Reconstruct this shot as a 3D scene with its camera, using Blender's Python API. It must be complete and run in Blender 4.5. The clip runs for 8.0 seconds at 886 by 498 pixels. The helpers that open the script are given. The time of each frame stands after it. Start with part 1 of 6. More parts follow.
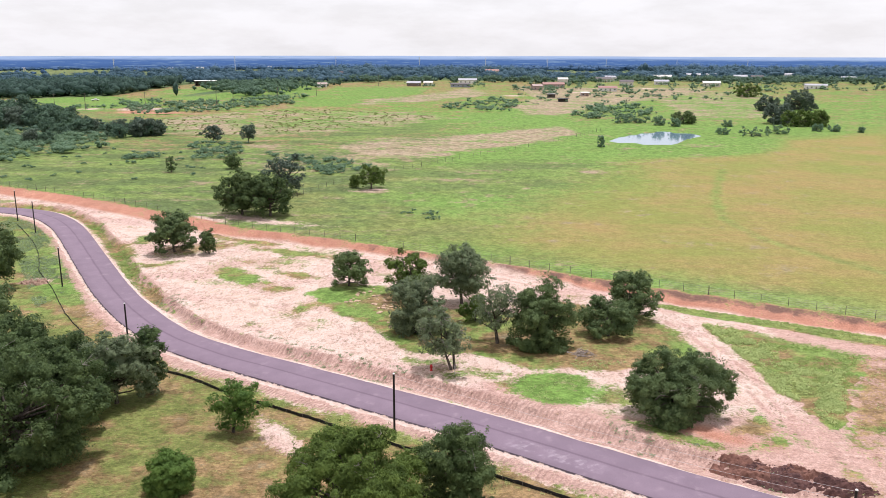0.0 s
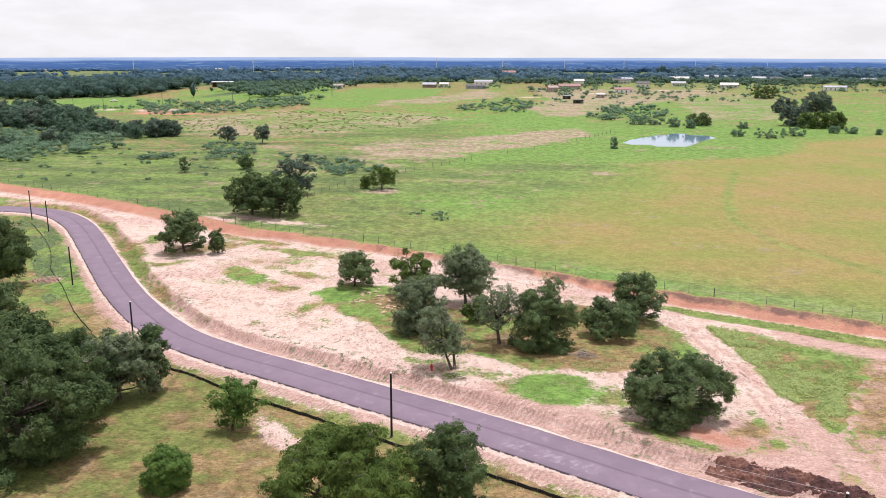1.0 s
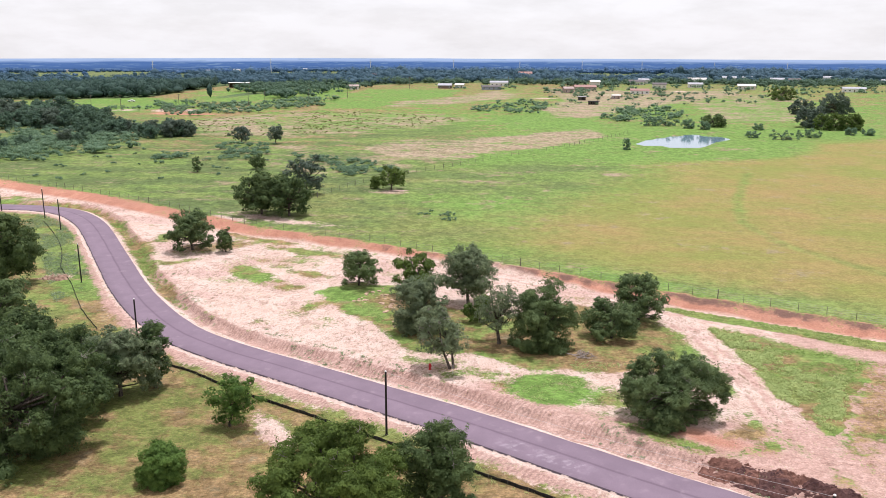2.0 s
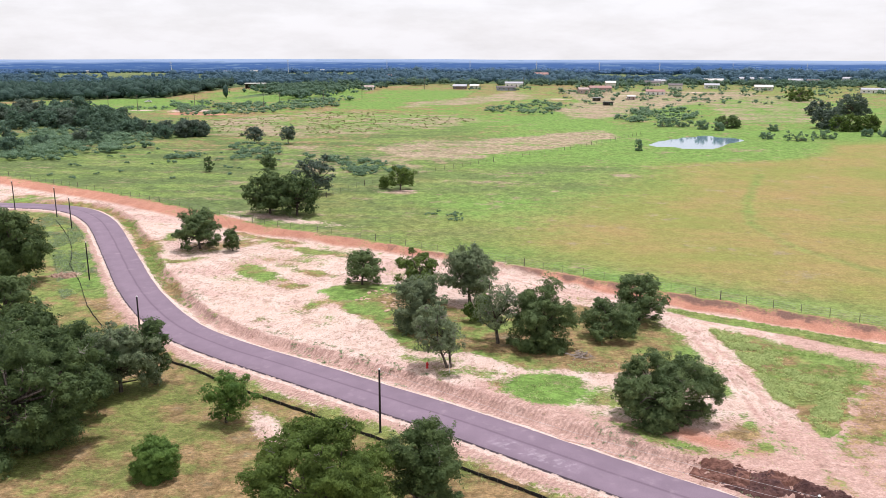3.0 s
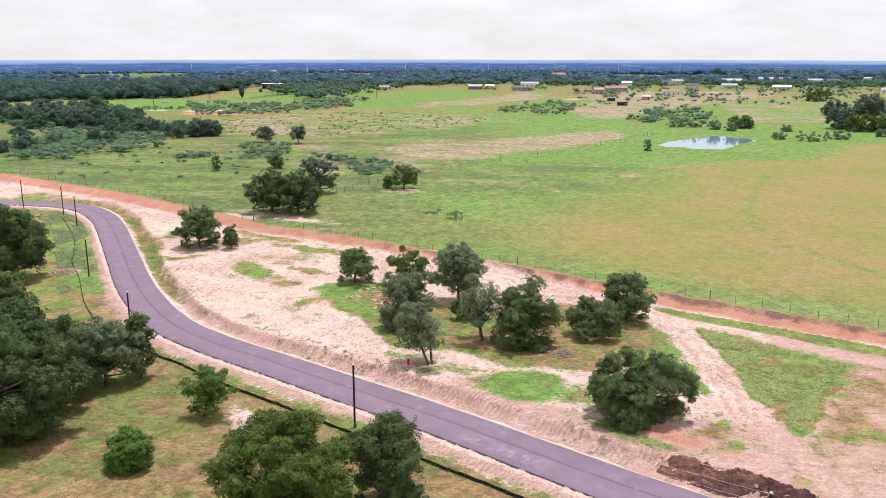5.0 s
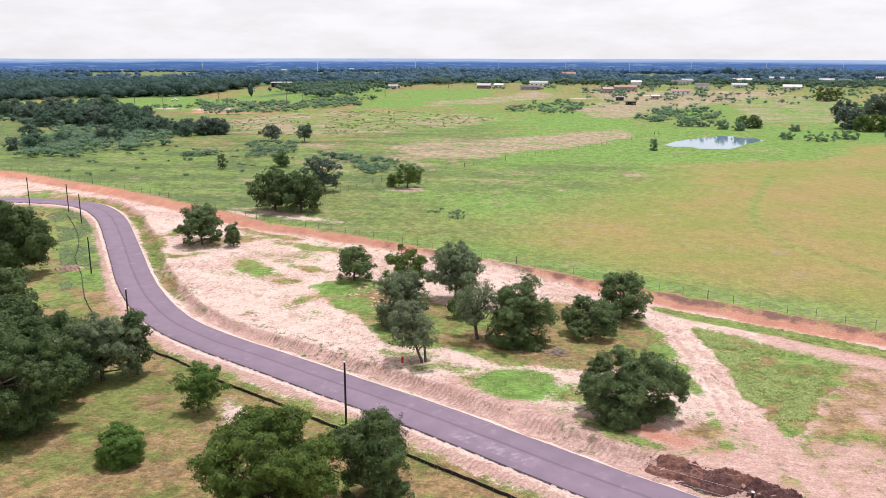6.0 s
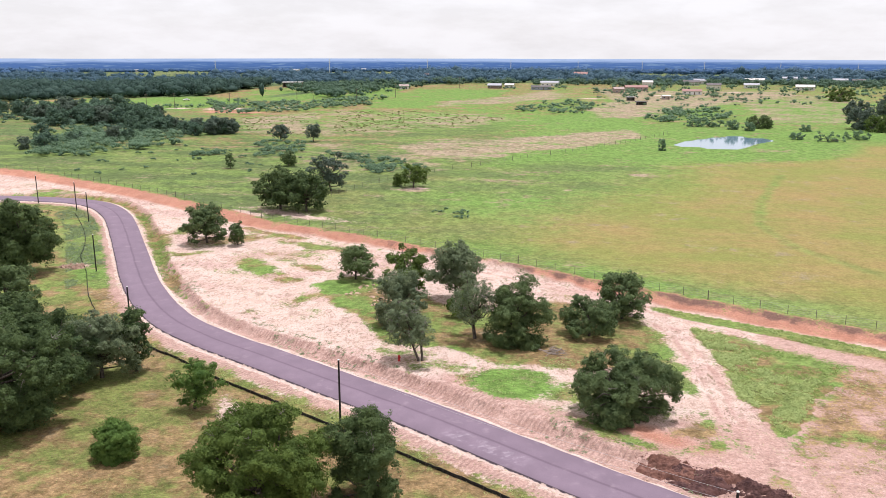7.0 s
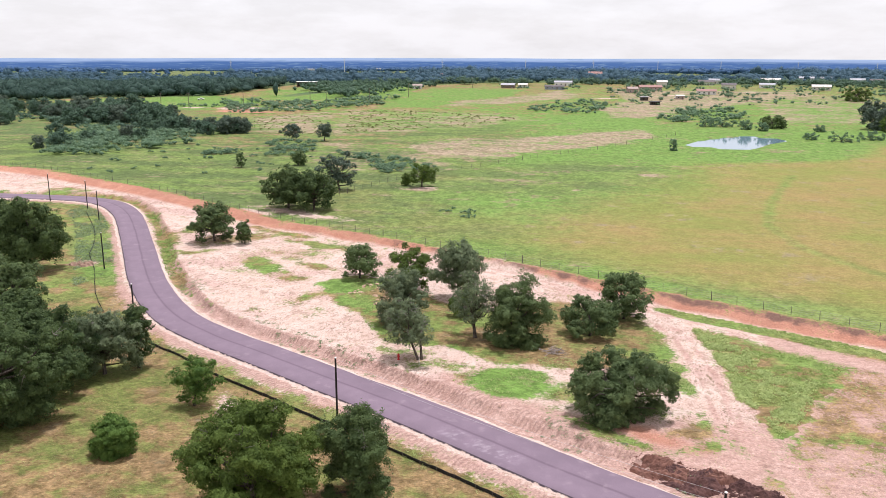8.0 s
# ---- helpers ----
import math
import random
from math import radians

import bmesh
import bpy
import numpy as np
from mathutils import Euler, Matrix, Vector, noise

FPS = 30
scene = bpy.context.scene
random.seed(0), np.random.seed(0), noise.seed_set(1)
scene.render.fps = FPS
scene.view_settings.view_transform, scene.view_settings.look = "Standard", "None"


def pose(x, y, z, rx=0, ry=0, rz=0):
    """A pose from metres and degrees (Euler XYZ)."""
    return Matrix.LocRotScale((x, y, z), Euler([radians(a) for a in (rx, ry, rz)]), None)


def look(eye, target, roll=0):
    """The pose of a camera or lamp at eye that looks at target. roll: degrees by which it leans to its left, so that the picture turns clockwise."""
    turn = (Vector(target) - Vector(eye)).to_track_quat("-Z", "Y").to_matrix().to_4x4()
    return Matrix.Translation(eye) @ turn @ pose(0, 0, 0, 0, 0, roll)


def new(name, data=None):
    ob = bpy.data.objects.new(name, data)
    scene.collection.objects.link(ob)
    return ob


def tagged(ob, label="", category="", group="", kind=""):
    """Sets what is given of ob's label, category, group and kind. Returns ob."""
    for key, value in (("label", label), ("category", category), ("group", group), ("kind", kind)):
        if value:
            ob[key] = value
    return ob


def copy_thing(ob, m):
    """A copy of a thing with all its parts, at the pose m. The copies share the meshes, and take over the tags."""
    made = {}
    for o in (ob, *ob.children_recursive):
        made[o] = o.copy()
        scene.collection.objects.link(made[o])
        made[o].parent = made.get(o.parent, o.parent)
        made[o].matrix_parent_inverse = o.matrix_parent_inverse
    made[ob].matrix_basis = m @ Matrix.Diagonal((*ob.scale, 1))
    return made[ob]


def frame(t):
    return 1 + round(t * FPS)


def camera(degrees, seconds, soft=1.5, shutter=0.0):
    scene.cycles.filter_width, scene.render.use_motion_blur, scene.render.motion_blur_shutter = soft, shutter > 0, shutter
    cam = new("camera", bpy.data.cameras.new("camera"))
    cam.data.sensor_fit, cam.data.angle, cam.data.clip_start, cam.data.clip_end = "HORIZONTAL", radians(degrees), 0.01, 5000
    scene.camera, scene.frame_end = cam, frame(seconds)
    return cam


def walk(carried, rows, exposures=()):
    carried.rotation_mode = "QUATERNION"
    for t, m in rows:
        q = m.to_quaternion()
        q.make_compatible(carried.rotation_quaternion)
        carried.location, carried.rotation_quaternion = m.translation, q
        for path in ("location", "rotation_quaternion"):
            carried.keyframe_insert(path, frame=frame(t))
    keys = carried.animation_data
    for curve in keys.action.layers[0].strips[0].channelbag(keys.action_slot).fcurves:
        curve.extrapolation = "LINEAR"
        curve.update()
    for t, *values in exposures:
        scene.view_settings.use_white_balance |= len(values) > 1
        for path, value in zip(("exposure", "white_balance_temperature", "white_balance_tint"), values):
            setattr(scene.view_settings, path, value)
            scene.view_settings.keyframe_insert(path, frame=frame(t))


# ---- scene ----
cam = camera(57.5, 8.0, 0.5)
PATH = [
    (0, (0.097, 0.015, 41.415), (0.093, 2.248, 40.865), 0.1),
    (0.5, (1.17, -0.118, 41.378), (1.14, 2.115, 40.83), 0.1),
    (1, (2.26, -0.355, 41.362), (2.207, 1.878, 40.816), 0.1),
    (1.5, (3.441, -0.536, 41.333), (3.365, 1.697, 40.788), 0.1),
    (3, (7.26, -0.994, 41.17), (7.11, 1.236, 40.629), 0.1),
    (3.5, (8.57, -1.145, 41.121), (8.404, 1.083, 40.579), 0.0),
    (4, (9.925, -1.276, 41.061), (9.745, 0.951, 40.519), 0.0),
    (4.5, (11.303, -1.408, 41.033), (11.109, 0.82, 40.493), 0.0),
    (6, (14.696, -1.635, 41.041), (14.459, 0.588, 40.498), 0.1),
    (6.5, (15.81, -1.684, 41.029), (15.556, 0.537, 40.485), 0.1),
    (7, (16.812, -1.754, 40.997), (16.54, 0.465, 40.454), 0.1),
    (7.5, (17.831, -1.762, 40.98), (17.537, 0.453, 40.437), 0.1),
    (8, (18.898, -1.796, 41.022), (18.584, 0.417, 40.478), 0.1),
]
walk(cam, [(t, look(eye, target, roll)) for t, eye, target, roll in PATH], ((0.0, -0.10, 5930, 21), (8.0, -0.10, 5930, 21)))

# ---------------------------------------------------------------- light
SUN_ELEV, SUN_AZ = 79.0, 40.0          # degrees; azimuth clockwise from +y
sun = new("sun", bpy.data.lights.new("sun", "SUN"))
sun.data.energy, sun.data.angle, sun.data.color = 4.2, radians(2.0), (1.0, 0.96, 0.90)
_az, _el = radians(SUN_AZ), radians(SUN_ELEV)
sun.matrix_world = look((300 * math.sin(_az) * math.cos(_el), 300 * math.cos(_az) * math.cos(_el), 300 * math.sin(_el)), (0, 0, 0))

world = bpy.data.worlds.new("sky")
scene.world = world
world.use_nodes = True
wt = world.node_tree
wt.nodes.clear()


def wnode(kind, **inputs):
    n = wt.nodes.new(kind)
    for k, v in inputs.items():
        s = n.inputs[k]
        if isinstance(v, bpy.types.NodeSocket):
            wt.links.new(v, s)
        else:
            s.default_value = v
    return n


sky = wt.nodes.new("ShaderNodeTexSky")
sky.sky_type, sky.sun_disc = "NISHITA", False
sky.sun_elevation, sky.sun_rotation = _el, _az
sky.altitude, sky.dust_density = 100, 2.5
wcoord = wt.nodes.new("ShaderNodeTexCoord")
wmap = wnode("ShaderNodeMapping", Vector=wcoord.outputs["Generated"])
wmap.inputs["Scale"].default_value = (1.0, 1.0, 4.0)
wnoise = wnode("ShaderNodeTexNoise", Vector=wmap.outputs[0], Scale=7.0, Detail=7.0, Roughness=0.62)
wramp = wnode("ShaderNodeValToRGB", Fac=wnoise.outputs["Fac"])
wramp.color_ramp.elements[0].position, wramp.color_ramp.elements[0].color = 0.40, (9.9, 9.65, 8.5, 1)
wramp.color_ramp.elements[1].position, wramp.color_ramp.elements[1].color = 0.60, (11.0, 10.8, 9.6, 1)
wveil = wnode("ShaderNodeMixRGB", Fac=0.78, Color1=sky.outputs[0], Color2=wramp.outputs[0])
wback = wnode("ShaderNodeBackground", Color=wveil.outputs[0], Strength=0.114)
wout = wnode("ShaderNodeOutputWorld", Surface=wback.outputs[0])


# ---------------------------------------------------------------- materials
class Mat:
    """A node material with short ways to make its nodes."""

    def __init__(self, name):
        self.m = bpy.data.materials.new(name)
        self.m.use_nodes = True
        self.t = self.m.node_tree
        self.t.nodes.clear()
        self.out = self.t.nodes.new("ShaderNodeOutputMaterial")
        self.pos = self.node("ShaderNodeNewGeometry").outputs["Position"]

    def node(self, kind, **inputs):
        n = self.t.nodes.new(kind)
        for k, v in inputs.items():
            self.put(n.inputs[k], v)
        return n

    def put(self, socket, v):
        if isinstance(v, bpy.types.NodeSocket):
            self.t.links.new(v, socket)
        elif isinstance(v, tuple) and len(v) == 3 and socket.type == "RGBA":
            socket.default_value = (*v, 1)
        else:
            socket.default_value = v

    def math(self, op, a, b=0.0, c=0.0, clamp=False):
        n = self.t.nodes.new("ShaderNodeMath")
        n.operation, n.use_clamp = op, clamp
        for i, v in enumerate((a, b, c)):
            self.put(n.inputs[i], v)
        return n.outputs[0]

    def noise(self, scale, detail=4.0, rough=0.55, stretch=None, turn=0.0, at=None):
        v = at or self.pos
        if stretch or turn:
            mp = self.node("ShaderNodeMapping", Vector=v)
            mp.inputs["Scale"].default_value = stretch or (1, 1, 1)
            mp.inputs["Rotation"].default_value = (0, 0, radians(turn))
            v = mp.outputs[0]
        return self.node("ShaderNodeTexNoise", Vector=v, Scale=scale, Detail=detail, Roughness=rough).outputs["Fac"]

    def step(self, v, lo, hi):
        n = self.t.nodes.new("ShaderNodeMapRange")
        n.interpolation_type = "SMOOTHSTEP"
        self.put(n.inputs[0], v)
        n.inputs[1].default_value, n.inputs[2].default_value = lo, hi
        return n.outputs[0]

    def mix(self, fac, a, b, kind="MIX"):
        n = self.t.nodes.new("ShaderNodeMixRGB")
        n.blend_type = kind
        for i, v in enumerate((fac, a, b)):
            self.put(n.inputs[i], v)
        return n.outputs[0]

    def attr(self, name):
        n = self.t.nodes.new("ShaderNodeAttribute")
        n.attribute_name = name
        return n.outputs["Fac"]

    def bump(self, height, distance, strength=1.0, normal=None):
        n = self.node("ShaderNodeBump", Height=height, Distance=distance, Strength=strength)
        if normal:
            self.put(n.inputs["Normal"], normal)
        return n.outputs[0]

    def done(self, colour, rough=0.9, normal=None, metal=0.0, spec=0.3):
        b = self.node("ShaderNodeBsdfPrincipled")
        self.put(b.inputs["Base Color"], colour)
        self.put(b.inputs["Roughness"], rough)
        self.put(b.inputs["Metallic"], metal)
        self.put(b.inputs["Specular IOR Level"], spec)
        if normal:
            self.put(b.inputs["Normal"], normal)
        self.t.links.new(b.outputs[0], self.out.inputs[0])
        return self.m


def ground_material():
    m = Mat("ground_earth_and_grass")
    fine = m.noise(2.2, 6, 0.7)
    mid = m.noise(0.28, 5, 0.62)
    wide = m.noise(0.03, 4, 0.6)
    grain = m.noise(9.0, 3, 0.6)
    patch = m.noise(0.09, 6, 0.65, (0.6, 1.0, 1.0), 12)
    blades = m.noise(4.5, 5, 0.75, (0.45, 1.0, 1.0), 25)
    # grass: from straw to green
    lush, straw = m.attr("lush"), m.attr("straw")
    g0 = m.math("ADD", m.math("MULTIPLY", m.math("SUBTRACT", mid, 0.5), 3.4), m.math("MULTIPLY", m.math("SUBTRACT", patch, 0.5), 4.0))
    g0 = m.math("ADD", g0, m.math("MULTIPLY", m.math("SUBTRACT", fine, 0.5), 2.0))
    g1 = m.math("ADD", m.math("MULTIPLY", m.math("SUBTRACT", wide, 0.5), 4.0), m.math("MULTIPLY", m.math("SUBTRACT", fine, 0.5), 2.0))
    green = m.mix(m.step(m.math("ADD", lush, m.math("MULTIPLY", g1, 0.6)), 0.15, 0.85), (0.178, 0.202, 0.060), (0.142, 0.238, 0.052))
    olive = m.step(m.math("ADD", m.noise(0.055, 6, 0.68, (0.5, 1.0, 1.0), 10), m.math("MULTIPLY", m.math("SUBTRACT", mid, 0.5), 0.35)), 0.46, 0.66)
    plain = m.step(lush, 1.0, 0.8)
    green = m.mix(m.math("MULTIPLY", m.math("MULTIPLY", olive, plain), 0.5), green, (0.142, 0.150, 0.060))
    pale = m.step(m.math("ADD", m.noise(0.022, 5, 0.6, (0.6, 1.0, 1.0), -8), m.math("MULTIPLY", m.math("SUBTRACT", fine, 0.5), 0.25)), 0.47, 0.62)
    green = m.mix(m.math("MULTIPLY", m.math("MULTIPLY", pale, plain), 0.32), green, (0.255, 0.245, 0.092))
    green = m.mix(m.math("MULTIPLY", m.step(lush, 0.28, 0.06), 0.72), green, m.mix(m.step(fine, 0.4, 0.6), (0.178, 0.190, 0.056), (0.115, 0.152, 0.036)))
    green = m.mix(m.math("MULTIPLY", m.attr("rank"), 0.45), green, m.mix(m.step(patch, 0.42, 0.58), (0.150, 0.175, 0.056), (0.205, 0.185, 0.078)))
    swath = m.step(m.math("ADD", m.noise(0.065, 6, 0.7, (0.45, 1.0, 1.0), 6), m.math("MULTIPLY", m.math("SUBTRACT", mid, 0.5), 0.5)), 0.41, 0.57)
    green = m.mix(m.math("MULTIPLY", m.math("MULTIPLY", swath, m.attr("rank")), 0.85), green, (0.095, 0.130, 0.046))
    dry = m.mix(m.step(fine, 0.35, 0.65), (0.320, 0.212, 0.108), (0.190, 0.130, 0.055))
    grass = m.mix(m.step(m.math("ADD", straw, m.math("MULTIPLY", g0, 0.8)), 0.15, 0.85), green, dry)
    # hay field: tan stubble over green, in faint rows
    rows = m.noise(0.45, 5, 0.7, (0.10, 1.0, 1.0), 10)
    h0 = m.math("ADD", m.math("MULTIPLY", m.math("SUBTRACT", rows, 0.5), 1.4), m.math("MULTIPLY", m.math("SUBTRACT", wide, 0.5), 4.0))
    h0 = m.math("ADD", h0, m.math("MULTIPLY", m.math("SUBTRACT", fine, 0.5), 0.8))
    hay = m.mix(m.step(h0, -0.7, 0.8), (0.200, 0.214, 0.056), (0.272, 0.200, 0.078))
    grass = m.mix(m.step(m.math("ADD", m.attr("hay"), m.math("MULTIPLY", g0, 0.2)), 0.1, 0.95), grass, hay)
    brown = m.mix(m.step(mid, 0.38, 0.62), (0.365, 0.275, 0.195), (0.250, 0.205, 0.118))
    grass = m.mix(m.step(m.math("ADD", m.attr("brown"), m.math("MULTIPLY", g0, 0.7)), 0.3, 0.8), grass, brown)
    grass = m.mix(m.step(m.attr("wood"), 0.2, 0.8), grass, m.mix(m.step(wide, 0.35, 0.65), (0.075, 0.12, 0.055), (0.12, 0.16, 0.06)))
    tuft = m.math("MULTIPLY_ADD", m.step(blades, 0.36, 0.6), 0.40, 0.80)
    mottle = m.math("MULTIPLY_ADD", m.step(m.noise(0.42, 5, 0.7, (1.0, 0.7, 1.0)), 0.38, 0.60), m.math("MULTIPLY_ADD", m.attr("hay"), -0.24, 0.34), m.math("MULTIPLY_ADD", m.attr("hay"), 0.15, 0.80))
    grass = m.mix(1.0, grass, mottle, "MULTIPLY")
    grass = m.mix(1.0, grass, tuft, "MULTIPLY")
    clump = m.math("MULTIPLY_ADD", m.step(m.noise(1.1, 5, 0.72, (0.7, 1.0, 1.0), 15), 0.42, 0.56), m.math("MULTIPLY_ADD", m.attr("hay"), -0.2, 0.32), m.math("MULTIPLY_ADD", m.attr("hay"), 0.14, 0.78))
    grass = m.mix(1.0, grass, clump, "MULTIPLY")
    # bare soil: pale sand with scratches of dark debris, pinkish brown where graded
    rut = m.noise(0.70, 7, 0.74, (1.0, 0.62, 1.0), 20)
    scratch = m.noise(2.0, 6, 0.75, (1.0, 0.55, 1.0), -15)
    soil = m.mix(m.step(mid, 0.36, 0.64), (0.61, 0.478, 0.398), (0.545, 0.400, 0.322))
    soil = m.mix(m.math("MULTIPLY", m.step(patch, 0.5, 0.62), 0.7), soil, (0.50, 0.335, 0.285))
    soil = m.mix(m.math("MULTIPLY", m.step(rut, 0.53, 0.60), 0.6), soil, (0.33, 0.215, 0.16))
    soil = m.mix(m.math("MULTIPLY", m.step(scratch, 0.54, 0.58), m.math("MULTIPLY_ADD", m.step(patch, 0.42, 0.6), 0.6, 0.32)), soil, (0.235, 0.17, 0.11))
    soil = m.mix(m.math("MULTIPLY", m.step(grain, 0.55, 0.7), 0.3), soil, (0.30, 0.21, 0.15))
    # cut and tracked soil along the road, with rills across the slope
    along = m.math("ADD", m.attr("along"), m.math("MULTIPLY", mid, 1.2))
    rill = m.math("MULTIPLY", m.math("SINE", m.math("MULTIPLY", along, 10.0)), m.math("MULTIPLY", m.step(m.noise(0.3, 4, 0.6), 0.42, 0.54), m.math("MULTIPLY", m.attr("beside"), m.step(m.attr("scarp"), 0.45, 0.68))))
    scarp = m.step(m.math("ADD", m.attr("scarp"), m.math("MULTIPLY", m.math("SUBTRACT", mid, 0.5), 1.1)), 0.25, 0.6)
    cutc = m.mix(m.step(fine, 0.4, 0.62), (0.50, 0.325, 0.265), (0.36, 0.215, 0.17))
    tread = m.noise(1.3, 6, 0.75, (0.35, 1.0, 1.0), -36)
    cutc = m.mix(m.math("MULTIPLY", m.step(tread, 0.53, 0.60), 0.5), cutc, (0.25, 0.145, 0.11))
    cutc = m.mix(m.math("MULTIPLY", m.step(tread, 0.46, 0.38), 0.45), cutc, (0.60, 0.44, 0.37))
    wall = m.step(m.math("ADD", m.attr("scarp"), m.math("MULTIPLY", m.math("SUBTRACT", m.noise(0.5, 5, 0.7), 0.5), 0.9)), 0.82, 0.98)
    cutc = m.mix(m.math("MULTIPLY", wall, 0.8), cutc, m.mix(m.step(fine, 0.42, 0.6), (0.30, 0.185, 0.145), (0.155, 0.09, 0.07)))
    cutc = m.mix(m.math("MULTIPLY", m.step(rill, 0.0, 0.8), 0.5), cutc, (0.22, 0.125, 0.095))
    soil = m.mix(m.math("MULTIPLY", scarp, 0.8), soil, cutc)
    clay = m.mix(m.step(mid, 0.38, 0.62), (0.49, 0.245, 0.165), (0.40, 0.19, 0.125))
    clay = m.mix(m.math("MULTIPLY", m.step(m.math("ADD", fine, m.math("MULTIPLY", m.math("SUBTRACT", wide, 0.5), 1.2)), 0.46, 0.66), 0.3), clay, (0.26, 0.14, 0.10))
    edge = m.math("ADD", m.math("MULTIPLY", m.math("SUBTRACT", fine, 0.5), 7.5), m.math("MULTIPLY", m.math("SUBTRACT", mid, 0.5), 6.0))
    clay = m.mix(m.math("MULTIPLY", m.step(m.math("ADD", m.attr("lip"), m.math("MULTIPLY", m.math("SUBTRACT", mid, 0.5), 2.0)), 0.3, 0.8), 0.8), clay, (0.125, 0.082, 0.066))
    soil = m.mix(m.step(m.math("ADD", m.attr("clay"), m.math("MULTIPLY", edge, 0.12)), -0.8, 0.8), soil, clay)
    bare = m.step(m.math("ADD", m.attr("bare"), edge), -0.8, 0.9)
    colour = m.mix(bare, grass, soil)
    grit = m.step(m.noise(4.6, 6, 0.82), 0.40, 0.60)
    colour = m.mix(1.0, colour, m.math("MULTIPLY_ADD", m.math("SUBTRACT", grit, 0.5), m.math("MULTIPLY_ADD", bare, 0.20, 0.16), 0.99), "MULTIPLY")
    height = m.math("ADD", m.math("MULTIPLY", fine, 0.8), m.math("MULTIPLY", blades, 0.5))
    height = m.math("ADD", height, m.math("MULTIPLY", m.math("MULTIPLY", rill, scarp), 0.4))
    normal = m.bump(m.math("ADD", height, m.math("MULTIPLY", rut, 1.2)), 0.22, 0.8)
    return m.done(colour, 0.95, normal, spec=0.1)


def road_material():
    m = Mat("asphalt_purple_grey")
    along = m.attr("along")
    across = m.attr("across")
    fine = m.noise(14.0, 4, 0.7)
    blot = m.noise(0.35, 5, 0.6)
    c = m.mix(m.step(blot, 0.3, 0.7), (0.216, 0.160, 0.194), (0.186, 0.138, 0.168))
    c = m.mix(m.math("MULTIPLY", m.step(fine, 0.45, 0.7), 0.4), c, (0.11, 0.08, 0.11))
    wob = m.math("MULTIPLY", m.math("SUBTRACT", m.noise(0.12, 3, 0.5), 0.5), 0.5)
    seam = m.math("ABSOLUTE", m.math("ADD", m.math("SUBTRACT", across, 0.25), wob))
    c = m.mix(m.math("MULTIPLY", m.step(seam, 0.30, 0.06), 0.55), c, (0.10, 0.068, 0.09))
    c = m.mix(m.math("MULTIPLY", m.step(across, 0.1, 0.4), 0.16), c, (0.13, 0.095, 0.12))
    side = m.math("SUBTRACT", m.math("ABSOLUTE", across), m.math("MULTIPLY", m.math("SUBTRACT", m.noise(1.2, 5, 0.7), 0.5), 0.7))
    c = m.mix(m.math("MULTIPLY", m.step(across, -3.22, -3.34), 0.85), c, (0.03, 0.022, 0.025))
    # dusty tyre prints on one lane
    bars = m.step(m.math("SINE", m.math("ADD", m.math("MULTIPLY", along, 7.5), m.math("MULTIPLY", across, 3.0))), -0.2, 0.5)
    spread = m.math("MULTIPLY", m.step(m.math("ABSOLUTE", m.math("SUBTRACT", along, 138.0)), 6.5, 4.0), m.step(m.math("ABSOLUTE", m.math("ADD", across, 1.2)), 1.2, 0.8))
    prints = m.math("MULTIPLY", m.math("MULTIPLY_ADD", bars, 0.6, 0.4), m.step(m.noise(0.55, 4, 0.65), 0.46, 0.56))
    c = m.mix(m.math("MULTIPLY", m.math("MULTIPLY", spread, prints), 0.32), c, (0.44, 0.38, 0.41))
    sand = m.mix(m.step(m.noise(1.5, 5, 0.7), 0.4, 0.6), (0.61, 0.485, 0.41), (0.50, 0.37, 0.30))
    c = m.mix(m.step(side, 3.42, 3.52), c, sand)
    dust = m.math("MULTIPLY", m.step(m.noise(0.5, 5, 0.6), 0.56, 0.72), 0.3)
    c = m.mix(dust, c, (0.34, 0.27, 0.29))
    return m.done(c, 0.86, m.bump(fine, 0.02, 0.6), spec=0.25)


def leaf_material(name, dark, light, warm, through_light=0.28, clump=0.9):
    """Leaves that differ a little one by one, and more from clump to clump."""
    m = Mat(name)
    geo = m.node("ShaderNodeNewGeometry")
    info = m.node("ShaderNodeObjectInfo")
    each = m.math("MULTIPLY", geo.outputs["Random Per Island"], 0.5)
    group = m.math("MULTIPLY", m.step(m.noise(clump, 4, 0.6), 0.40, 0.60), 0.6)
    each = m.math("MULTIPLY", each, 0.8)
    c = m.mix(m.math("ADD", each, group), dark, light)
    c = m.mix(m.math("MULTIPLY", m.step(m.noise(0.5, 3), 0.45, 0.75), 0.5), c, warm)
    c = m.mix(m.math("MULTIPLY", info.outputs["Random"], 0.35), c, m.mix(0.5, warm, light))
    d = m.node("ShaderNodeBsdfPrincipled")
    m.put(d.inputs["Base Color"], c)
    m.put(d.inputs["Roughness"], 0.62)
    m.put(d.inputs["Specular IOR Level"], 0.12)
    tr = m.node("ShaderNodeBsdfTranslucent", Color=c)
    mx = m.node("ShaderNodeMixShader", Fac=through_light)
    m.t.links.new(d.outputs[0], mx.inputs[1])
    m.t.links.new(tr.outputs[0], mx.inputs[2])
    m.t.links.new(mx.outputs[0], m.out.inputs[0])
    return m.m


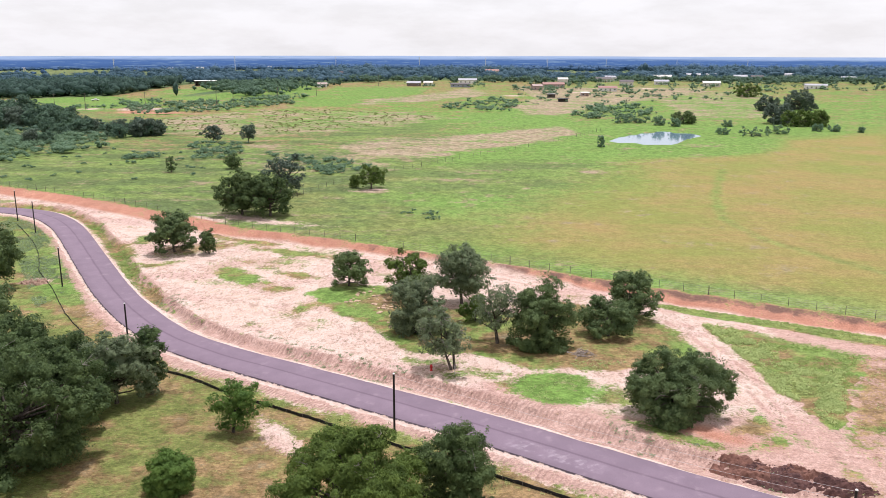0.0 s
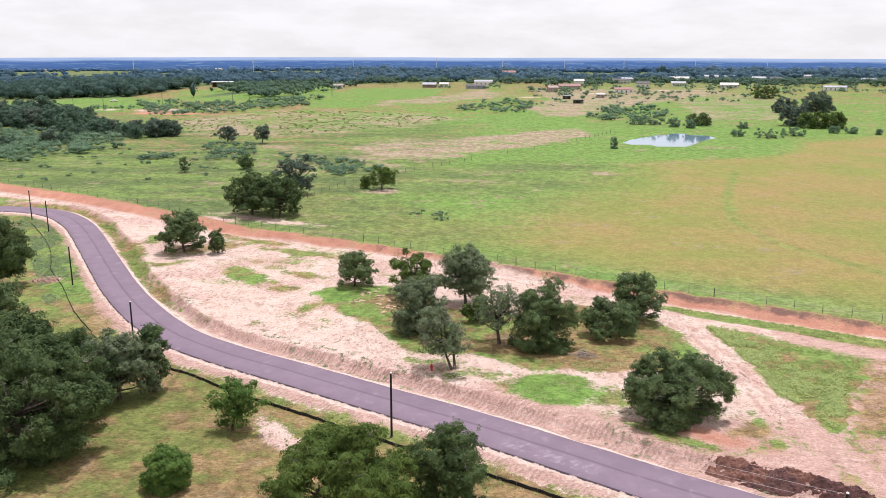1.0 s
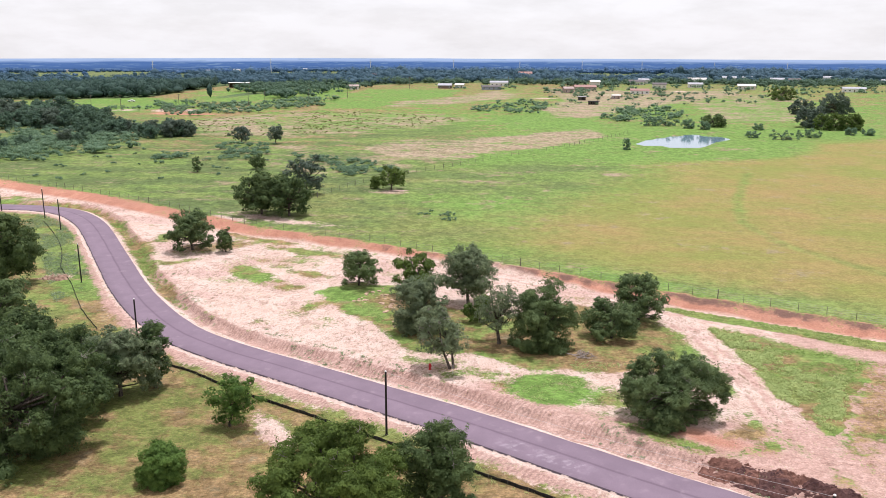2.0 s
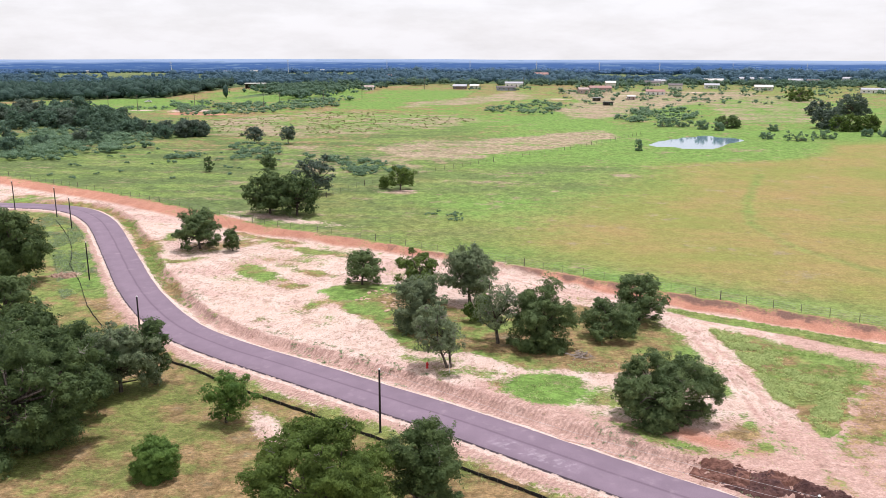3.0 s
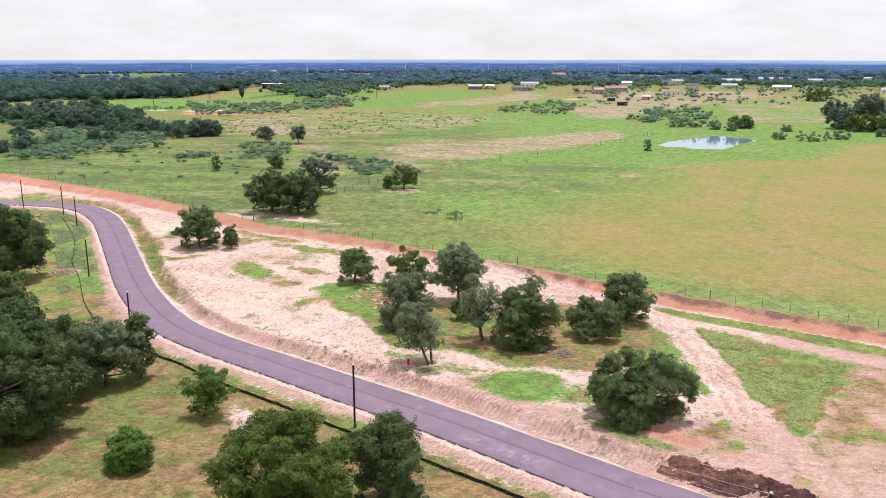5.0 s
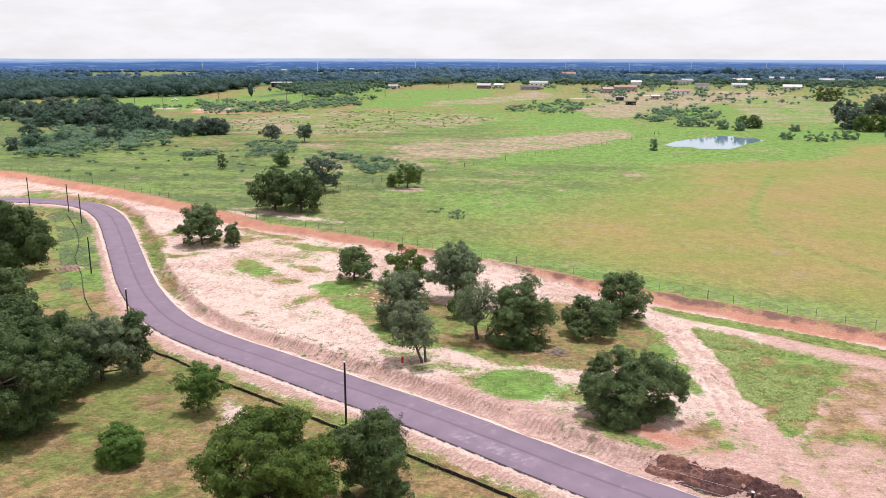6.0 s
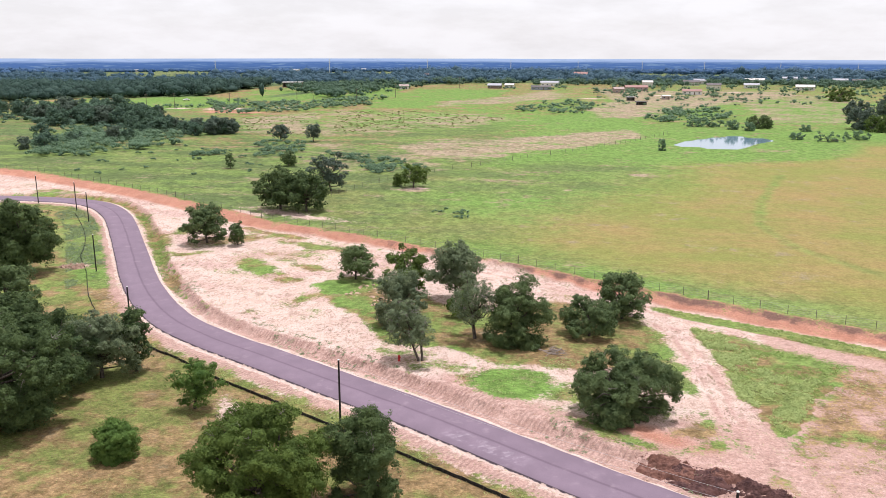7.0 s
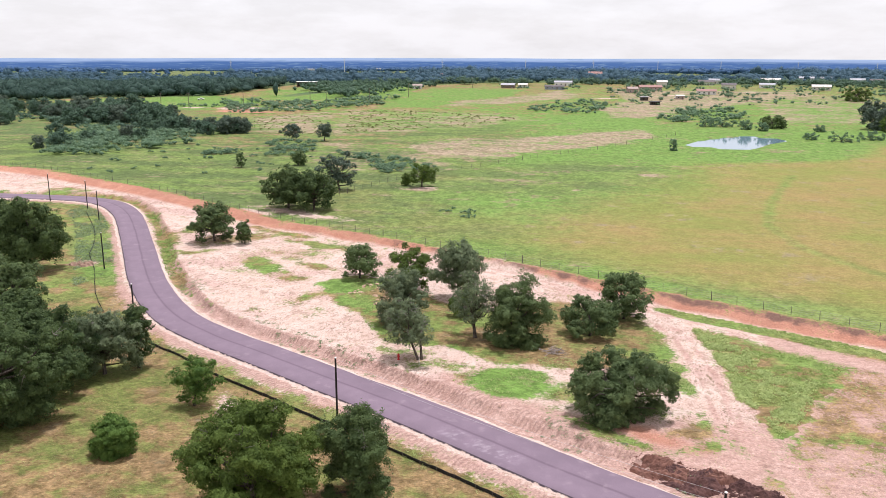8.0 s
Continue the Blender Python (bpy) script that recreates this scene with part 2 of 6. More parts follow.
def worn(name, colour, other, scale=3.0, rough=0.8, metal=0.0, bump=0.02, spec=0.3):
    m = Mat(name)
    n1, n2 = m.noise(scale, 5, 0.65), m.noise(scale * 6, 3, 0.6)
    c = m.mix(m.step(n1, 0.35, 0.7), colour, other)
    c = m.mix(m.math("MULTIPLY", m.step(n2, 0.5, 0.8), 0.35), c, other)
    return m.done(c, rough, m.bump(n2, bump, 0.7), metal, spec)


def bark_material():
    m = Mat("bark_grey_brown")
    n1 = m.noise(5.0, 5, 0.7, (1, 1, 0.25))
    c = m.mix(m.step(n1, 0.35, 0.65), (0.045, 0.036, 0.03), (0.15, 0.125, 0.105))
    return m.done(c, 0.95, m.bump(n1, 0.06, 1.0), spec=0.1)


def water_material():
    m = Mat("pond_water")
    n1 = m.noise(0.9, 4, 0.55)
    return m.done((0.15, 0.235, 0.29), 0.07, m.bump(n1, 0.02, 0.25), spec=0.6)


def backdrop_material():
    """Backdrop of wooded country with haze painted on: dark blue below, paler towards the skyline."""
    m = Mat("far_country_painted_haze")
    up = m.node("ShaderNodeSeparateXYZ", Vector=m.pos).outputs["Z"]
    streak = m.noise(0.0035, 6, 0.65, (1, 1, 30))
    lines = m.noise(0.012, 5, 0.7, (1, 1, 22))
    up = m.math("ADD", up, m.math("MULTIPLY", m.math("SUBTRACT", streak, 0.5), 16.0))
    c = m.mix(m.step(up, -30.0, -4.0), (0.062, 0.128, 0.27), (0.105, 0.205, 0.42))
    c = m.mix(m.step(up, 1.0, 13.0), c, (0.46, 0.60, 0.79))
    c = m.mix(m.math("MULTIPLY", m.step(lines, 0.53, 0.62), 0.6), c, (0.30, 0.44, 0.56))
    # The painted haze is emissive, so the strip glows by itself.
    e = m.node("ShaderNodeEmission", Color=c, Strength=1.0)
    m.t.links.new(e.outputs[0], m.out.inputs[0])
    return m.m


M_GROUND = ground_material()
M_ROAD = road_material()
M_BARK = bark_material()
M_OAK = leaf_material("oak_leaves", (0.058, 0.097, 0.042), (0.170, 0.233, 0.095), (0.170, 0.221, 0.072), 0.40)
M_OAK_DEEP = leaf_material("deep_green_oak_leaves", (0.037, 0.068, 0.030), (0.122, 0.176, 0.065), (0.122, 0.166, 0.049), 0.38)
M_OAK_GREY = leaf_material("oak_leaves_greyish", (0.090, 0.128, 0.074), (0.238, 0.291, 0.158), (0.212, 0.259, 0.117), 0.42)
M_OAK_BRIGHT = leaf_material("oak_leaves_fresh", (0.040, 0.076, 0.020), (0.148, 0.217, 0.049), (0.153, 0.206, 0.040), 0.40)
M_FRESH = leaf_material("fresh_bush_leaves", (0.058, 0.120, 0.026), (0.165, 0.270, 0.062), (0.16, 0.245, 0.055), 0.42)
M_BRUSH = leaf_material("brush_leaves", (0.093, 0.170, 0.112), (0.202, 0.302, 0.178), (0.202, 0.291, 0.141), 0.40)
# Greyer, bluer oak leaves: haze over distant trees is put into the colour.
M_OAK_HAZED = leaf_material("hazed_oak_leaves", (0.059, 0.088, 0.072), (0.155, 0.200, 0.145), (0.120, 0.165, 0.100), 0.34)
M_COPSE = leaf_material("copse_leaves", (0.052, 0.100, 0.078), (0.138, 0.215, 0.140), (0.142, 0.220, 0.112), 0.36)
M_WOODS = leaf_material("dense_woods_leaves", (0.032, 0.066, 0.060), (0.066, 0.116, 0.090), (0.075, 0.13, 0.08), 0.32)
# Blue distance haze is painted into the leaf colour of the two farther bands.
M_FAR_HAZED = leaf_material("far_woods_leaves_hazed", (0.056, 0.110, 0.152), (0.078, 0.142, 0.180), (0.09, 0.155, 0.165), 0.32)
M_FARTHEST_HAZED = leaf_material("farthest_woods_leaves_hazed", (0.056, 0.122, 0.250), (0.074, 0.146, 0.270), (0.085, 0.165, 0.26), 0.3)
M_WEED = leaf_material("weed_leaves", (0.30, 0.385, 0.13), (0.50, 0.58, 0.24), (0.48, 0.51, 0.19), 0.40)
M_VERGE = leaf_material("grey_green_weed_leaves", (0.15, 0.215, 0.105), (0.31, 0.385, 0.215), (0.28, 0.345, 0.17), 0.36)
M_GRASSY = leaf_material("fresh_weed_leaves", (0.16, 0.27, 0.06), (0.30, 0.42, 0.12), (0.30, 0.38, 0.10), 0.36)
M_BLADES = leaf_material("olive_grass_blades", (0.12, 0.155, 0.045), (0.28, 0.295, 0.115), (0.26, 0.255, 0.10), 0.36)
M_BLADES_TAN = leaf_material("tan_grass_blades", (0.15, 0.14, 0.06), (0.31, 0.25, 0.145), (0.27, 0.21, 0.11), 0.36)
M_DRYGRASS = leaf_material("dry_grass_blades", (0.26, 0.21, 0.09), (0.42, 0.34, 0.16), (0.30, 0.28, 0.10))
M_DEAD = worn("dead_wood", (0.34, 0.29, 0.25), (0.20, 0.16, 0.13), 4)
M_POLE = worn("black_painted_steel", (0.012, 0.011, 0.012), (0.022, 0.02, 0.02), 2, 0.55)
M_WHITE = worn("white_paint", (0.80, 0.79, 0.76), (0.62, 0.60, 0.56), 2, 0.6)
M_SILT = worn("black_silt_fabric", (0.014, 0.014, 0.015), (0.035, 0.033, 0.032), 3, 0.75)
M_POST = worn("weathered_post", (0.11, 0.095, 0.08), (0.20, 0.17, 0.14), 6)
M_WIRE = worn("galvanised_wire", (0.22, 0.22, 0.21), (0.14, 0.13, 0.12), 4, 0.5, 0.7)
M_CABLE = worn("bare_bright_cable", (0.55, 0.53, 0.52), (0.42, 0.40, 0.40), 4, 0.5)
M_RED = worn("red_hydrant_paint", (0.52, 0.03, 0.03), (0.38, 0.025, 0.025), 6, 0.45)
M_SOIL = worn("dark_dug_soil", (0.15, 0.080, 0.068), (0.070, 0.040, 0.038), 1.6, 0.95, 0, 0.15, 0.1)
M_SOIL_RED = worn("red_dug_soil", (0.27, 0.14, 0.105), (0.15, 0.08, 0.062), 1.6, 0.95, 0, 0.15, 0.1)
M_SOIL_PALE = worn("pale_clod_soil", (0.40, 0.27, 0.20), (0.28, 0.18, 0.13), 1.6, 0.95, 0, 0.1, 0.1)
M_WALL = worn("pale_siding", (0.66, 0.62, 0.57), (0.52, 0.48, 0.44), 0.8, 0.8)
M_WALL_B = worn("brown_siding", (0.20, 0.15, 0.12), (0.14, 0.10, 0.085), 0.8, 0.8)
M_CLOD = worn("pale_clay_clod", (0.56, 0.40, 0.28), (0.42, 0.29, 0.20), 3.0, 0.95, 0, 0.05, 0.1)
M_TWIG = worn("pale_dead_twigs", (0.33, 0.295, 0.26), (0.22, 0.19, 0.165), 4)
M_WALL_BRICK = worn("pink_brick_wall", (0.40, 0.31, 0.28), (0.32, 0.25, 0.22), 0.8, 0.85)
M_BLUEGREY = worn("blue_grey_siding", (0.30, 0.33, 0.40), (0.22, 0.25, 0.31), 0.8, 0.8)
M_ROOF = worn("pale_metal_roof", (0.40, 0.40, 0.42), (0.31, 0.31, 0.33), 0.6, 0.5)
M_ROOF_D = worn("dark_shingle_roof", (0.16, 0.14, 0.14), (0.10, 0.09, 0.09), 0.8, 0.85)
M_ROOF_R = worn("red_roof", (0.33, 0.19, 0.16), (0.26, 0.15, 0.13), 0.8, 0.7)
M_GLASS = worn("dark_window", (0.03, 0.035, 0.045), (0.05, 0.055, 0.07), 0.7, 0.15, 0, 0.0, 0.5)
M_BLUE = worn("blue_tarp_cloth", (0.05, 0.12, 0.55), (0.04, 0.09, 0.42), 1.0, 0.6)
M_DARK = worn("dark_metal", (0.03, 0.03, 0.032), (0.06, 0.055, 0.055), 2, 0.5)
M_WATER = water_material()
M_HILLS = backdrop_material()


# ---------------------------------------------------------------- small builders
def link_mesh(name, verts, faces, material, parent=None, label="", smooth=False):
    me = bpy.data.meshes.new(name)
    me.from_pydata(verts if isinstance(verts, list) else verts.tolist(), [], faces if isinstance(faces, list) else faces.tolist())
    me.materials.append(material)
    if smooth:
        me.polygons.foreach_set("use_smooth", [True] * len(me.polygons))
    ob = new(name, me)
    if parent:
        ob.parent = parent
    return tagged(ob, label)


def part(name, bm, material, parent=None, label="", smooth=False):
    me = bpy.data.meshes.new(name)
    bm.to_mesh(me)
    bm.free()
    me.materials.append(material)
    if smooth:
        me.polygons.foreach_set("use_smooth", [True] * len(me.polygons))
    ob = new(name, me)
    if parent:
        ob.parent = parent
    return tagged(ob, label)


def thing(name, m, label, category, group="", kind=""):
    e = new(name)
    e.empty_display_size = 0.3
    e.matrix_basis = m
    return tagged(e, label, category, group, kind)


def box(bm, lo, hi, bevel=0.0):
    r = bmesh.ops.create_cube(bm, size=1.0)
    vs = r["verts"]
    for v in vs:
        v.co = Vector([(lo[i] + hi[i]) / 2 + v.co[i] * (hi[i] - lo[i]) for i in range(3)])
    if bevel:
        es = list({e for v in vs for e in v.link_edges})
        bmesh.ops.bevel(bm, geom=es, offset=bevel, segments=1, affect="EDGES")
    return bm


def tube(points, radii, sides=7):
    """Vertices and faces of a tapered tube through points."""
    pts = [Vector(p) for p in points]
    verts, faces = [], []
    for i, p in enumerate(pts):
        d = (pts[min(i + 1, len(pts) - 1)] - pts[max(i - 1, 0)]).normalized()
        a = d.orthogonal().normalized() if abs(d.z) > 0.9 else d.cross(Vector((0, 0, 1))).normalized()
        if abs(d.z) > 0.9:
            a = Vector((1, 0, 0)) - d * d.x
            a.normalize()
        b = d.cross(a)
        for k in range(sides):
            w = 2 * math.pi * k / sides
            verts.append(tuple(p + radii[i] * (math.cos(w) * a + math.sin(w) * b)))
    for i in range(len(pts) - 1):
        for k in range(sides):
            j = (k + 1) % sides
            faces.append((i * sides + k, i * sides + j, (i + 1) * sides + j, (i + 1) * sides + k))
    faces.append(tuple(range(sides))[::-1])
    faces.append(tuple((len(pts) - 1) * sides + k for k in range(sides)))
    return verts, faces


def joined(pieces):
    verts, faces = [], []
    for v, f in pieces:
        o = len(verts)
        verts += list(v)
        faces += [tuple(i + o for i in q) for q in f]
    return verts, faces


def curve(points, step):
    """Points along a smooth line through the given ones, about step metres apart."""
    p = [np.array(q, float) for q in points]
    p = [2 * p[0] - p[1]] + p + [2 * p[-1] - p[-2]]
    out = []
    for i in range(1, len(p) - 2):
        n = max(2, int(np.linalg.norm(p[i + 1] - p[i]) / step))
        for k in range(n):
            u = k / n
            out.append(0.5 * (2 * p[i] + (p[i + 1] - p[i - 1]) * u + (2 * p[i - 1] - 5 * p[i] + 4 * p[i + 1] - p[i + 2]) * u * u
                              + (3 * p[i] - p[i - 1] - 3 * p[i + 1] + p[i + 2]) * u ** 3))
    out.append(p[-2])
    return np.array(out)


# ---------------------------------------------------------------- the lie of the land
def ss(a, b, v):
    u = np.clip((v - a) / (b - a), 0, 1)
    return u * u * (3 - 2 * u)


def vnoise(x, y, seed=0):
    xi, yi = np.floor(x).astype(np.int64), np.floor(y).astype(np.int64)
    fx, fy = x - xi, y - yi
    fx, fy = fx * fx * (3 - 2 * fx), fy * fy * (3 - 2 * fy)

    def h(a, b):
        n = (a * 374761393 + b * 668265263 + seed * 144269) & 0xFFFFFFFF
        n = ((n ^ (n >> 13)) * 1274126177) & 0xFFFFFFFF
        return ((n ^ (n >> 16)) & 0xFFFF) / 65535.0
    return (h(xi, yi) * (1 - fx) + h(xi + 1, yi) * fx) * (1 - fy) + (h(xi, yi + 1) * (1 - fx) + h(xi + 1, yi + 1) * fx) * fy


def fbm(x, y, octaves=4, seed=0):
    s, a, tot = 0.0, 1.0, 0.0
    for i in range(octaves):
        s = s + a * vnoise(x * 2 ** i, y * 2 ** i, seed + i)
        tot, a = tot + a, a * 0.5
    return s / tot - 0.5


ROAD_LINE = curve([(130, 6), (90, 30), (50, 54.3), (34, 64.0), (22.3, 71.3), (11.7, 78.6), (3.2, 84.5), (-8.1, 91.9), (-21.7, 101.5), (-33.7, 109.8), (-42.3, 116.9),
                   (-51.2, 127.6), (-60.9, 142.1), (-71.1, 159.0), (-80.5, 174.3), (-89.8, 188.7), (-97.0, 197.6), (-104.0, 203.7), (-110.9, 206.8), (-119.7, 208.4),
                   (-140, 208.9), (-185, 207.9), (-260, 204)], 1.5)
ROAD_HALF = 3.4
FENCE_X = (-420, -185, -150, -112, -75.5, -53.5, -20.8, -1.9, 19, 38.8, 60.1, 69.3, 110, 200)
FENCE_Y = (318, 259.5, 246, 224.2, 203, 188.3, 170.6, 158.9, 145.7, 133.2, 121.5, 115.5, 92, 40)
BANK_X = (-125, -84, -73, -55, -3, 22, 40, 70)
BANK_W = (8.0, 8.0, 6.5, 4.2, 3.4, 4.6, 5.0, 5.0)


def fence_y(x):
    return np.interp(x, FENCE_X, FENCE_Y)


def line_distance(x, y, pts):
    """Distance to a polyline, and on which side (positive: to its left)."""
    best = np.full(np.shape(x), 1e9)
    side = np.ones(np.shape(x))
    along = np.zeros(np.shape(x))
    run = 0.0
    for a, b in zip(pts[:-1], pts[1:]):
        d = b - a
        n = math.hypot(*d)
        u = np.clip(((x - a[0]) * d[0] + (y - a[1]) * d[1]) / n / n, 0, 1)
        q = np.hypot(x - a[0] - u * d[0], y - a[1] - u * d[1])
        s = d[0] * (y - a[1]) - d[1] * (x - a[0])
        near = q < best
        best, side, along = np.where(near, q, best), np.where(near, np.sign(s), side), np.where(near, run + u * n, along)
        run += n
    return best, side, along


def in_shape(x, y, pts):
    """Signed distance to a closed shape, positive inside."""
    pts = np.array(pts + [pts[0]], float)
    d, _, _ = line_distance(x, y, pts)
    inside = np.zeros(np.shape(x), bool)
    for a, b in zip(pts[:-1], pts[1:]):
        cross = (a[1] > y) != (b[1] > y)
        with np.errstate(divide="ignore", invalid="ignore"):
            inside ^= cross & (x < (b[0] - a[0]) * (y - a[1]) / (b[1] - a[1]) + a[0])
    return np.where(inside, d, -d)


def oval(x, y, cx, cy, rx, ry, turn=0.0):
    """Rough signed distance to an oval, positive inside."""
    c, s = math.cos(radians(turn)), math.sin(radians(turn))
    u, v = (x - cx) * c + (y - cy) * s, -(x - cx) * s + (y - cy) * c
    return (1 - np.hypot(u / rx, v / ry)) * min(rx, ry)


POND = [(71.3, 360.0), (81.9, 382.3), (97.2, 400.0), (110.7, 411.2), (116.9, 401.6), (126.1, 393.9), (121.6, 384.4), (110.5, 370.4), (102.7, 354.7), (96.4, 346.6), (89.2, 347.0), (82.0, 353.0)]


def road_near(x, y):
    """Distance from the road's middle, its side (positive: north) and the way along it."""
    d, s, al = np.full(np.shape(x), 400.0), np.ones(np.shape(x)), np.zeros(np.shape(x))
    m = (y > -20) & (y < 290) & (x > -300) & (x < 190)
    if np.any(m):
        a, b, c = line_distance(x[m], y[m], ROAD_LINE)
        d[m], s[m], al[m] = a, -b, c
    return d, s, al


def lie(x, y):
    """The broad height of the land."""
    z = 3.45 * ss(126, 506, y) + 6.9 * ss(483, 828, y)
    z = z - 1.95 * np.exp(-((x + 71) / 44) ** 2 - ((y - 154) / 39) ** 2)
    z = z - 1.03 * np.exp(-((x + 37) / 25) ** 2 - ((y - 101) / 29) ** 2)
    z = z - 37 * ss(920, 3450, y) - 4.6 * ss(172, 460, -x - 0.1 * y)
    return z


def land(x, y):
    """Height of the ground with its banks, ditches and roughness."""
    x, y = np.atleast_1d(np.asarray(x, float)), np.atleast_1d(np.asarray(y, float))
    z = lie(x, y)
    d, side, _ = road_near(x, y)
    # ditch and cut bank on the north side, a shoulder that falls away on the south
    north = ss(-1, 1, side)
    wob = 1.6 * fbm(x * 0.08, y * 0.08, 3, 5)
    cut = -0.50 * np.exp(-((d - 5.6 - wob) / 1.3) ** 2) + 0.55 * ss(6.5, 7.3, d - wob) * np.exp(-np.maximum(d - 8, 0) / 14)
    z = z + np.where(side > 0, cut, -0.30 * ss(4.2, 7.5, d) * np.exp(-np.maximum(d - 7.5, 0) / 16))
    # the pasture stands higher than the graded lot: a bank along the fence
    f = (y - fence_y(x)) * 0.86
    wb = np.interp(x, BANK_X, BANK_W) * 0.86
    rise = ss(0, 1, (f + wb * 0.85) / (wb * 0.8)) * np.exp(-np.maximum(f, 0) / 45)
    z = z + rise * np.interp(x, (-160, -60, 10, 70), (1.6, 0.9, 0.9, 0.9)) * ss(-230, -150, x)
    z = z + 0.35 * ss(-0.9, -0.2, f + 1.2 * fbm(x * 0.3, y * 0.3, 3, 17)) * np.exp(-np.maximum(f, 0) / 4) * ss(-150, -120, x)
    near = np.exp(-np.maximum(np.hypot(x + 15, y - 115) - 90, 0) / 60)
    rough = 0.10 * fbm(x * 0.45, y * 0.45, 4, 11) + 0.12 * fbm(x * 0.12, y * 0.12, 2, 21)
    z = z + 0.30 * fbm(x * 0.9, y * 0.9, 3, 15) * ss(2.2, 0.6, np.abs(d - 6.6 - wob)) * (side > 0)
    z = z + rough * near * ss(3.3, 4.3, d) * 2.0 + 0.7 * fbm(x * 0.02, y * 0.02, 2, 31) * ss(140, 220, y)
    lump = (in_shape(x, y, POND) if np.size(x) < 50 else None)
    if lump is None:
        lump = np.full(np.shape(x), -99.0)
        m = (np.abs(x - 97) < 60) & (np.abs(y - 374) < 60)
        if np.any(m):
            lump[m] = in_shape(x[m], y[m], POND)
    z = np.where(lump > -14, z + (2.55 - z) * ss(-14, -5, lump), z)
    z = z - 1.5 * ss(-2.2, 3.0, lump)
    return z


def at(x, y):
    return float(land(x, y)[0])


def spot(x, y, turn=0.0, sink=0.0):
    return pose(x, y, at(x, y) - sink, 0, 0, turn)


def cover(x, y):
    """What grows or lies where: bare soil and clay as signed metres, the rest from 0 to 1."""
    d, side, al = road_near(x, y)
    f = (y - fence_y(x)) * 0.86
    wb = np.interp(x, BANK_X, BANK_W) * 0.86
    t1 = line_distance(x, y, np.array([(33, 129), (37.9, 115.4), (39.3, 100), (39.0, 88), (41, 80), (44, 70)], float))[0]
    t2 = line_distance(x, y, np.array([(-12, 160), (10, 147), (24, 136), (38.3, 125.9), (45.6, 120.1), (53.3, 113.5), (61, 107.5), (72, 101)], float))[0]
    lot = np.minimum(np.minimum(d * side - 3.0, -f - wb * 0.2), 42 - x)
    bare = np.maximum(np.clip(lot, -6, 3.0), -6)
    bare = np.where(side < 0, -6, bare)
    bare = bare - 2.4 * ss(0.06, 0.22, fbm(x * 0.10, y * 0.10, 3, 81)) * ss(5, 9, d) - 1.2 * ss(128, 160, y) * ss(-0.05, 0.15, fbm(x * 0.05, y * 0.05, 3, 82))
    # grass that was left standing on the lot
    qx, qy = x + 3.5 * fbm(x * 0.16, y * 0.16, 3, 87), y + 3.5 * fbm(x * 0.16, y * 0.16, 3, 88)
    keep = [in_shape(qx, qy, [(-24, 137.5), (-19, 143), (-10.9, 141.7), (-0.5, 128), (9, 124), (20, 131), (34, 123.4), (37, 108), (36.5, 94), (27.8, 101.5), (17.7, 100), (8.8, 101.5),
                            (3, 106.5), (-4, 106), (-9, 113.4), (-16, 124)]),
            oval(x, y, 14.2, 94.3, 5.2, 5.4), oval(x, y, -40, 150.5, 3.2, 9.0, 40), oval(x, y, -66, 181, 6, 3.5, 50) * 0.8, oval(x, y, -71, 172, 2.2, 9, 32),
            oval(x, y, -59, 159.5, 4, 1.5, 20), oval(x, y, -28, 149, 5, 2.0, -30) * 0.9, oval(x, y, -31, 141, 4, 2.2, -30) * 0.8, oval(x, y, -22, 131, 6, 1.5, 60) * 0.8, oval(x, y, 22.9, 82.8, 6.0, 1.0, -36),
            oval(x, y, 37.5, 79.6, 3.4, 1.4, 20), oval(x, y, 35.5, 83.5, 3.0, 1.6, 30), oval(x, y, 3.5, 99.0, 3.2, 1.2, -15), oval(x, y, 9, 94.5, 3.5, 1.6, -35) * 0.9, oval(x, y, -52, 173, 6, 3, 30) * 0.7,
            oval(x, y, -30, 166, 14, 2.0, -30) * 0.8, oval(x, y, -45, 178, 10, 2.2, -30) * 0.7, oval(x, y, 21, 92, 4, 2, 20) * 0.6, oval(x, y, -1.6, 103.4, 2.4, 1.3), oval(x, y, 2.4, 98.4, 1.6, 0.8)]
    ragged = 2.6 * fbm(x * 0.4, y * 0.4, 3, 90)
    for k in keep:
        bare = np.minimum(bare, -np.clip(k + ragged * ss(-2.5, -0.5, k), -6, 3.0) * 1.6)
    ditch = np.clip(1.3 + 2.4 * fbm(x * 0.15, y * 0.15, 3, 83) - np.abs(d - 5.6), -6, 1.5) * ss(-38, -52, x) - 6 * ss(-52, -38, x)
    bare = np.where(side > 0, np.minimum(bare, -ditch * 1.6), bare)
    wx, wy = x + 2.4 * fbm(x * 0.3, y * 0.3, 3, 85), y + 2.4 * fbm(x * 0.3, y * 0.3, 3, 86)
    tri = in_shape(wx, wy, [(40.5, 119.5), (58.5, 107.3), (50, 93), (44.6, 84.0), (41.9, 93), (41.5, 104)])
    bare = np.minimum(bare, -np.clip(tri, -6, 3) * 2)
    bare = np.where(x > 37, np.maximum(bare, np.where((tri < -0.5) & (f < -7.8), 1.3 - 1.6 * ss(46, 54, x + 0.25 * (95 - y)) + 0.4 * np.sin(x * 0.4 + y * 0.25), -6)), bare)
    stubble = ss(0, 1.5, x - 45.6 - (y - 84) * 0.6) * ss(-7, -10, f)
